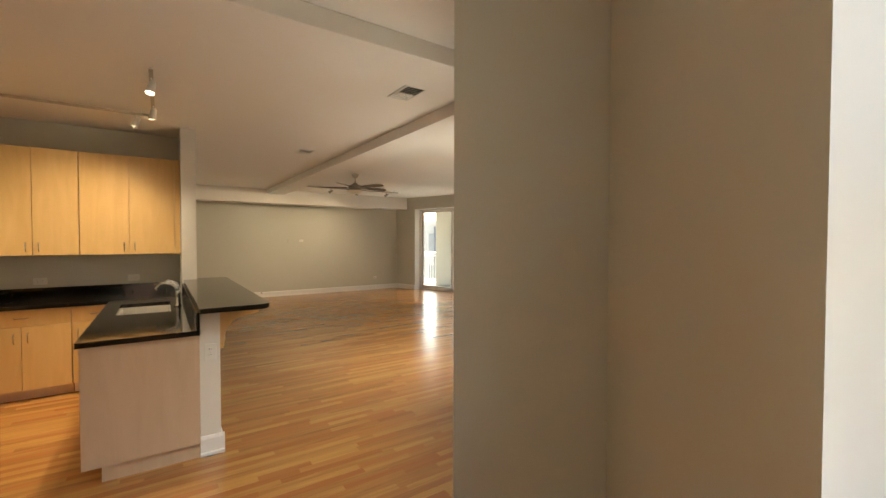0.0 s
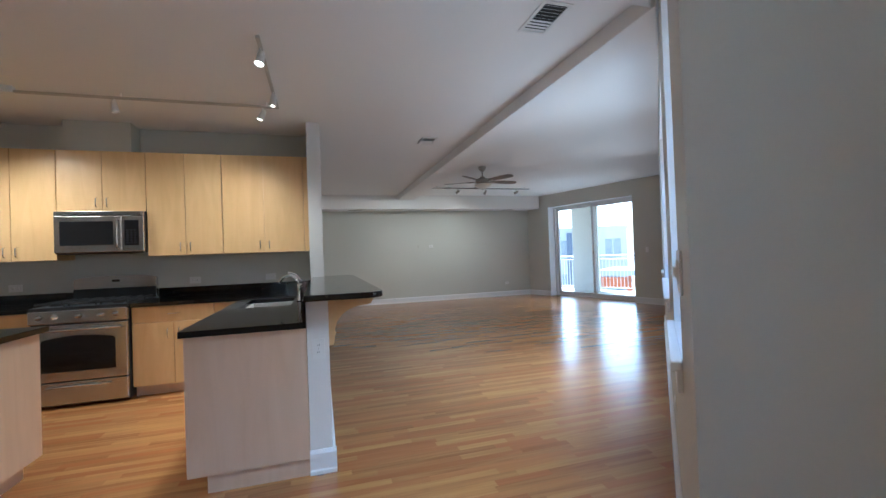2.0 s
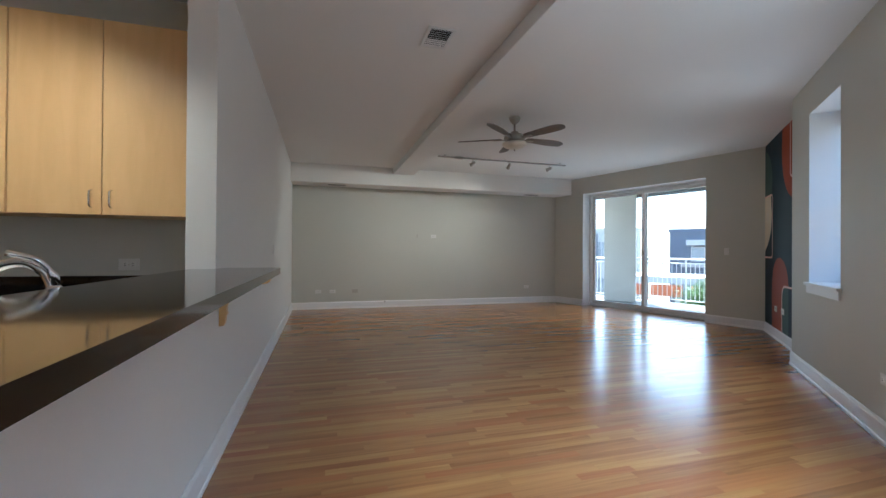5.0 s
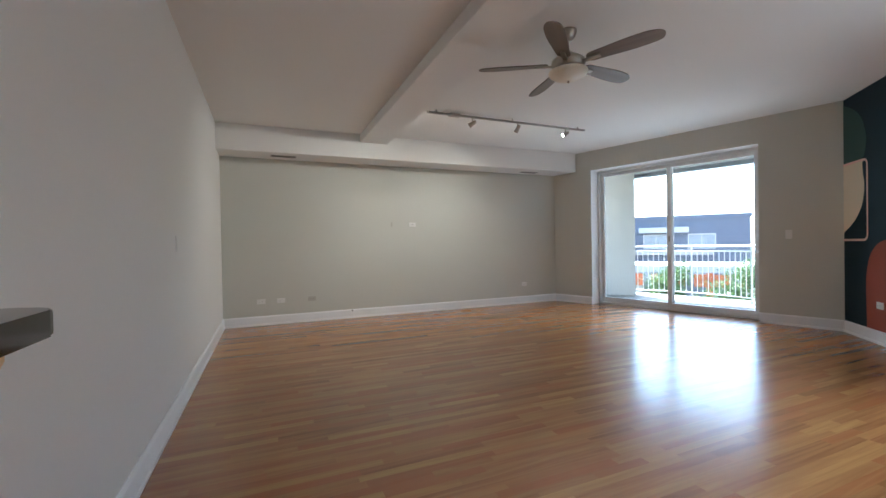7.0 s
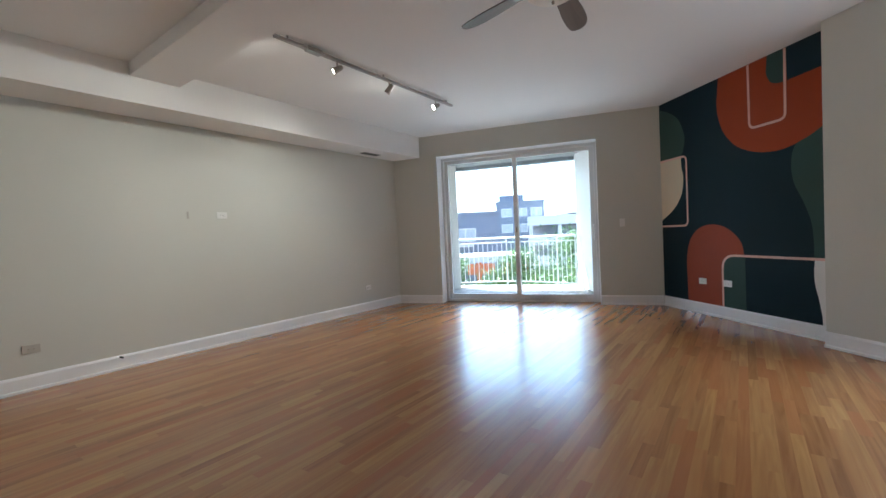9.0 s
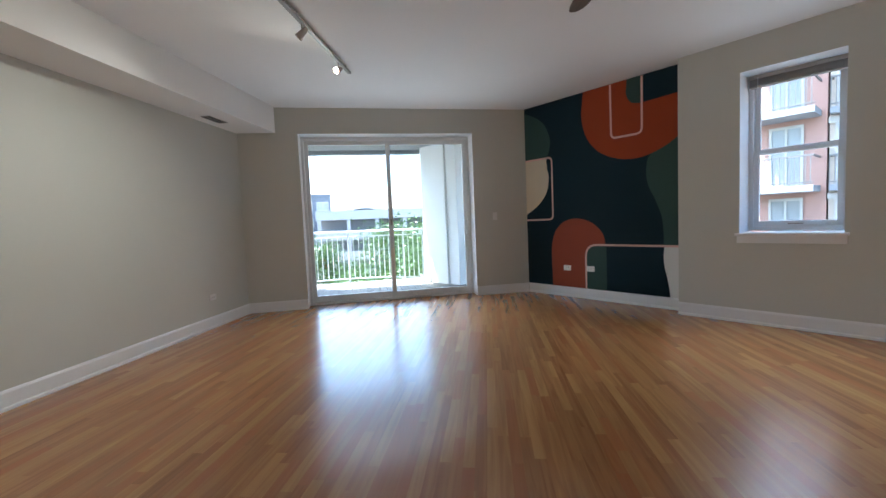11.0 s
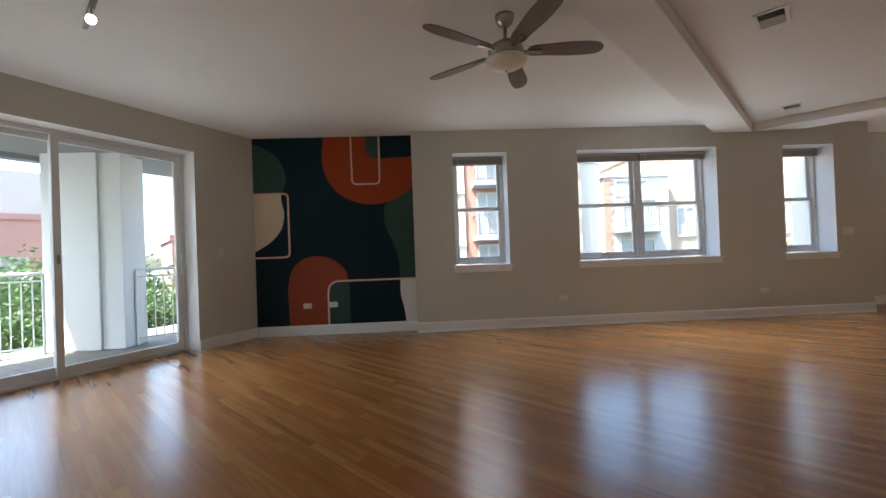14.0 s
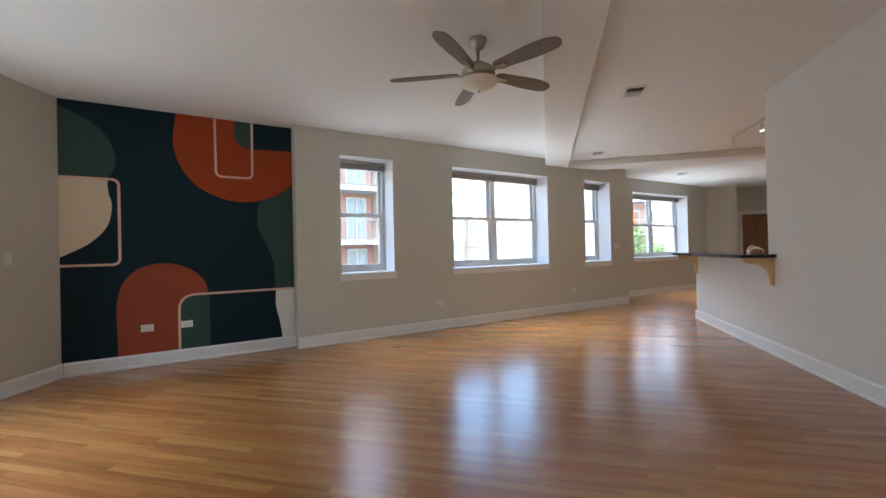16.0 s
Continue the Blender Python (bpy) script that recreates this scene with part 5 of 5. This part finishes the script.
def tree(x, y, height, spread, leaves, seed, mat=None, label="leafy street tree with a green crown"):
    """Trunk, limbs and a crown of separate leaves with gaps."""
    r = random.Random(seed)
    th = thing("tree", pose(x, y, GZ), label, "tree", "street trees")
    tips = []
    part("trunk", tube(smooth_curve([(0, 0, 0), (0.05, 0.03, height * 0.2), (-0.05, 0.06, height * 0.42), (0.04, -0.02, height * 0.62)], 4), [0.19 - 0.008 * k for k in range(13)], 10), BARK, th)
    for k in range(11):
        a = k * 2.4 + r.uniform(-0.3, 0.3)
        h0_ = height * r.uniform(0.34, 0.6)
        ln = spread * r.uniform(0.6, 1.0)
        e = Vector((ln * math.cos(a), ln * math.sin(a), min(height * 0.95, h0_ + height * r.uniform(0.12, 0.34))))
        mid_ = Vector((e.x * 0.45, e.y * 0.45, (h0_ + e.z) / 2 - 0.1))
        part("limb", tube(smooth_curve([(0, 0, h0_), tuple(mid_), tuple(e)], 4), [0.07 - 0.006 * i_ for i_ in range(9)], 6), BARK, th)
        tips += [e, mid_ + Vector((0, 0, 0.5)), (e + mid_) / 2 + Vector((r.uniform(-0.3, 0.3), r.uniform(-0.3, 0.3), 0.3))]
    tips += [Vector((r.uniform(-0.4, 0.4) * spread, r.uniform(-0.4, 0.4) * spread, height * r.uniform(0.78, 0.98))) for _ in range(7)]
    verts, faces = [], []
    for _ in range(leaves):
        c = r.choice(tips)
        s = spread * 0.23
        p = c + Vector((r.gauss(0, s), r.gauss(0, s), r.gauss(0, s * 0.7)))
        d = Vector((r.gauss(0, 1), r.gauss(0, 1), r.gauss(0, 0.7))).normalized()
        w_ = d.cross(Vector((r.gauss(0, 1), r.gauss(0, 1), r.gauss(0, 1)))).normalized()
        l_ = r.uniform(0.06, 0.115)
        i_ = len(verts)
        verts += [p - d * l_, p + w_ * l_ * 0.42, p + d * l_, p - w_ * l_ * 0.42]
        faces.append((i_, i_ + 1, i_ + 2, i_ + 3))
    me = bpy.data.meshes.new("crown")
    me.from_pydata([tuple(v) for v in verts], [], faces)
    me.materials.append(mat or LEAF)
    ob = new("crown", me)
    ob.parent = th
    return th


def at_bearing(b, d):
    return 1.2 + d * math.cos(radians(b)), 6.5 + d * math.sin(radians(b))


for n_, (b_, d_, h_, s_) in enumerate([(10.5, 15, 9.3, 2.1), (4.5, 17, 9.2, 2.2), (15.5, 19, 9.0, 2.2), (-9.5, 14, 9.6, 1.7), (-1.5, 21, 8.8, 2.0), (24, 24, 8.3, 2.0), (33, 26, 7.6, 1.7)]):
    tree(*at_bearing(b_, d_), h_, s_, 15000, 20 + n_)
for n_, (u_, v_, h_, s_, mt_) in enumerate([(11.2, 11.0, 8.3, 1.5, LEAF_Y), (14.2, 10.5, 8.9, 1.5, None), (20.5, 9.5, 10.2, 1.9, None), (25.0, 10.0, 9.3, 1.8, None), (-12.0, 12.0, 9.2, 2.0, None), (17.0, 11.5, 8.0, 1.4, None)]):
    q_ = loc(MW, u_, v_)
    tree(q_.x, q_.y, h_, s_, 12000, 40 + n_, mt_, "street tree with yellow-green leaves" if mt_ else "leafy street tree with a green crown")


# ---- floor planks, along x ----
room = [tuple(loc(MW, 11.25, ALC))[:2], tuple(loc(MW, W_LEN, ALC))[:2], tuple(loc(MW, W_LEN, 0))[:2], tuple(loc(MW, 0, 0))[:2], tuple(loc(MW, 0, MUR))[:2], tuple(loc(MW, -MUR_L, MUR))[:2],
        tuple(loc(MS, D_OPEN[1], 0))[:2], tuple(loc(MS, D_OPEN[1], 0.25))[:2], tuple(loc(MS, D_OPEN[0], 0.25))[:2], tuple(loc(MS, D_OPEN[0], 0))[:2], SL,
        (X_LIV, Y_FAR + 0.06), (X_LIV, 2.03), (X_KIT, 2.03), (X_KIT, Y_KIT), (-4.4, Y_KIT), (-4.4, pa.y - 1.65), (pa.x - 0.75, pa.y - 1.65), (pa.x - 0.75, pa.y)]


def spans(y):
    xs = sorted(a[0] + (y - a[1]) * (b[0] - a[0]) / (b[1] - a[1]) for a, b in zip(room, room[1:] + room[:1]) if (a[1] > y) != (b[1] > y))
    return [(a - 0.045, b + 0.045) for a, b in zip(xs[::2], xs[1::2])]   # ends run under the walls


PW = 0.057


def plank_shape(bm, x0, x1, y0, y1):
    """A tightly butted strip, top at z 0."""
    lo = [bm.verts.new((x, y, -0.012)) for x, y in ((x0, y0), (x1, y0), (x1, y1), (x0, y1))]
    tp = [bm.verts.new((v.co.x, v.co.y, 0.0)) for v in lo]
    for i in range(4):
        bm.faces.new((lo[i], lo[(i + 1) % 4], tp[(i + 1) % 4], tp[i]))
    bm.faces.new(tp)


LENGTHS = (0.34, 0.52, 0.70, 0.92, 1.18)
plank_mesh = {}
for L in LENGTHS:
    bm = bmesh.new()
    plank_shape(bm, 0, L, 0, PW)
    me = bpy.data.meshes.new("plank")
    bm.to_mesh(me)
    bm.free()
    me.materials.append(FLOOR_P)
    plank_mesh[L] = me
rng = random.Random(4)
rest = bmesh.new()
floor_ob = bpy.data.objects["floor"]
count = 0
y = -6.2
while y < Y_FAR + 0.03:
    for xa, xb in spans(y + PW / 2):
        x = xa - rng.uniform(0, 0.4)
        while x < xb:
            L = rng.choice(LENGTHS)
            near = -0.4 < x + L / 2 < 5.2 and 3.2 < y < 9.6
            if x >= xa and x + L <= xb and near and count < 300 and rng.random() < 0.52:
                ob = new("plank", plank_mesh[L])
                ob.location = (x, y, 0)
                ob.parent = floor_ob
                count += 1
            else:
                a, b = max(x, xa - 0.01), min(x + L, xb + 0.01)
                if b - a > 0.01:
                    plank_shape(rest, a, b, y, y + PW)
            x += L
    y += PW
strips = part("floor_strips", rest, FLOOR_S, floor_ob)
strips["kind"] = "stuff"
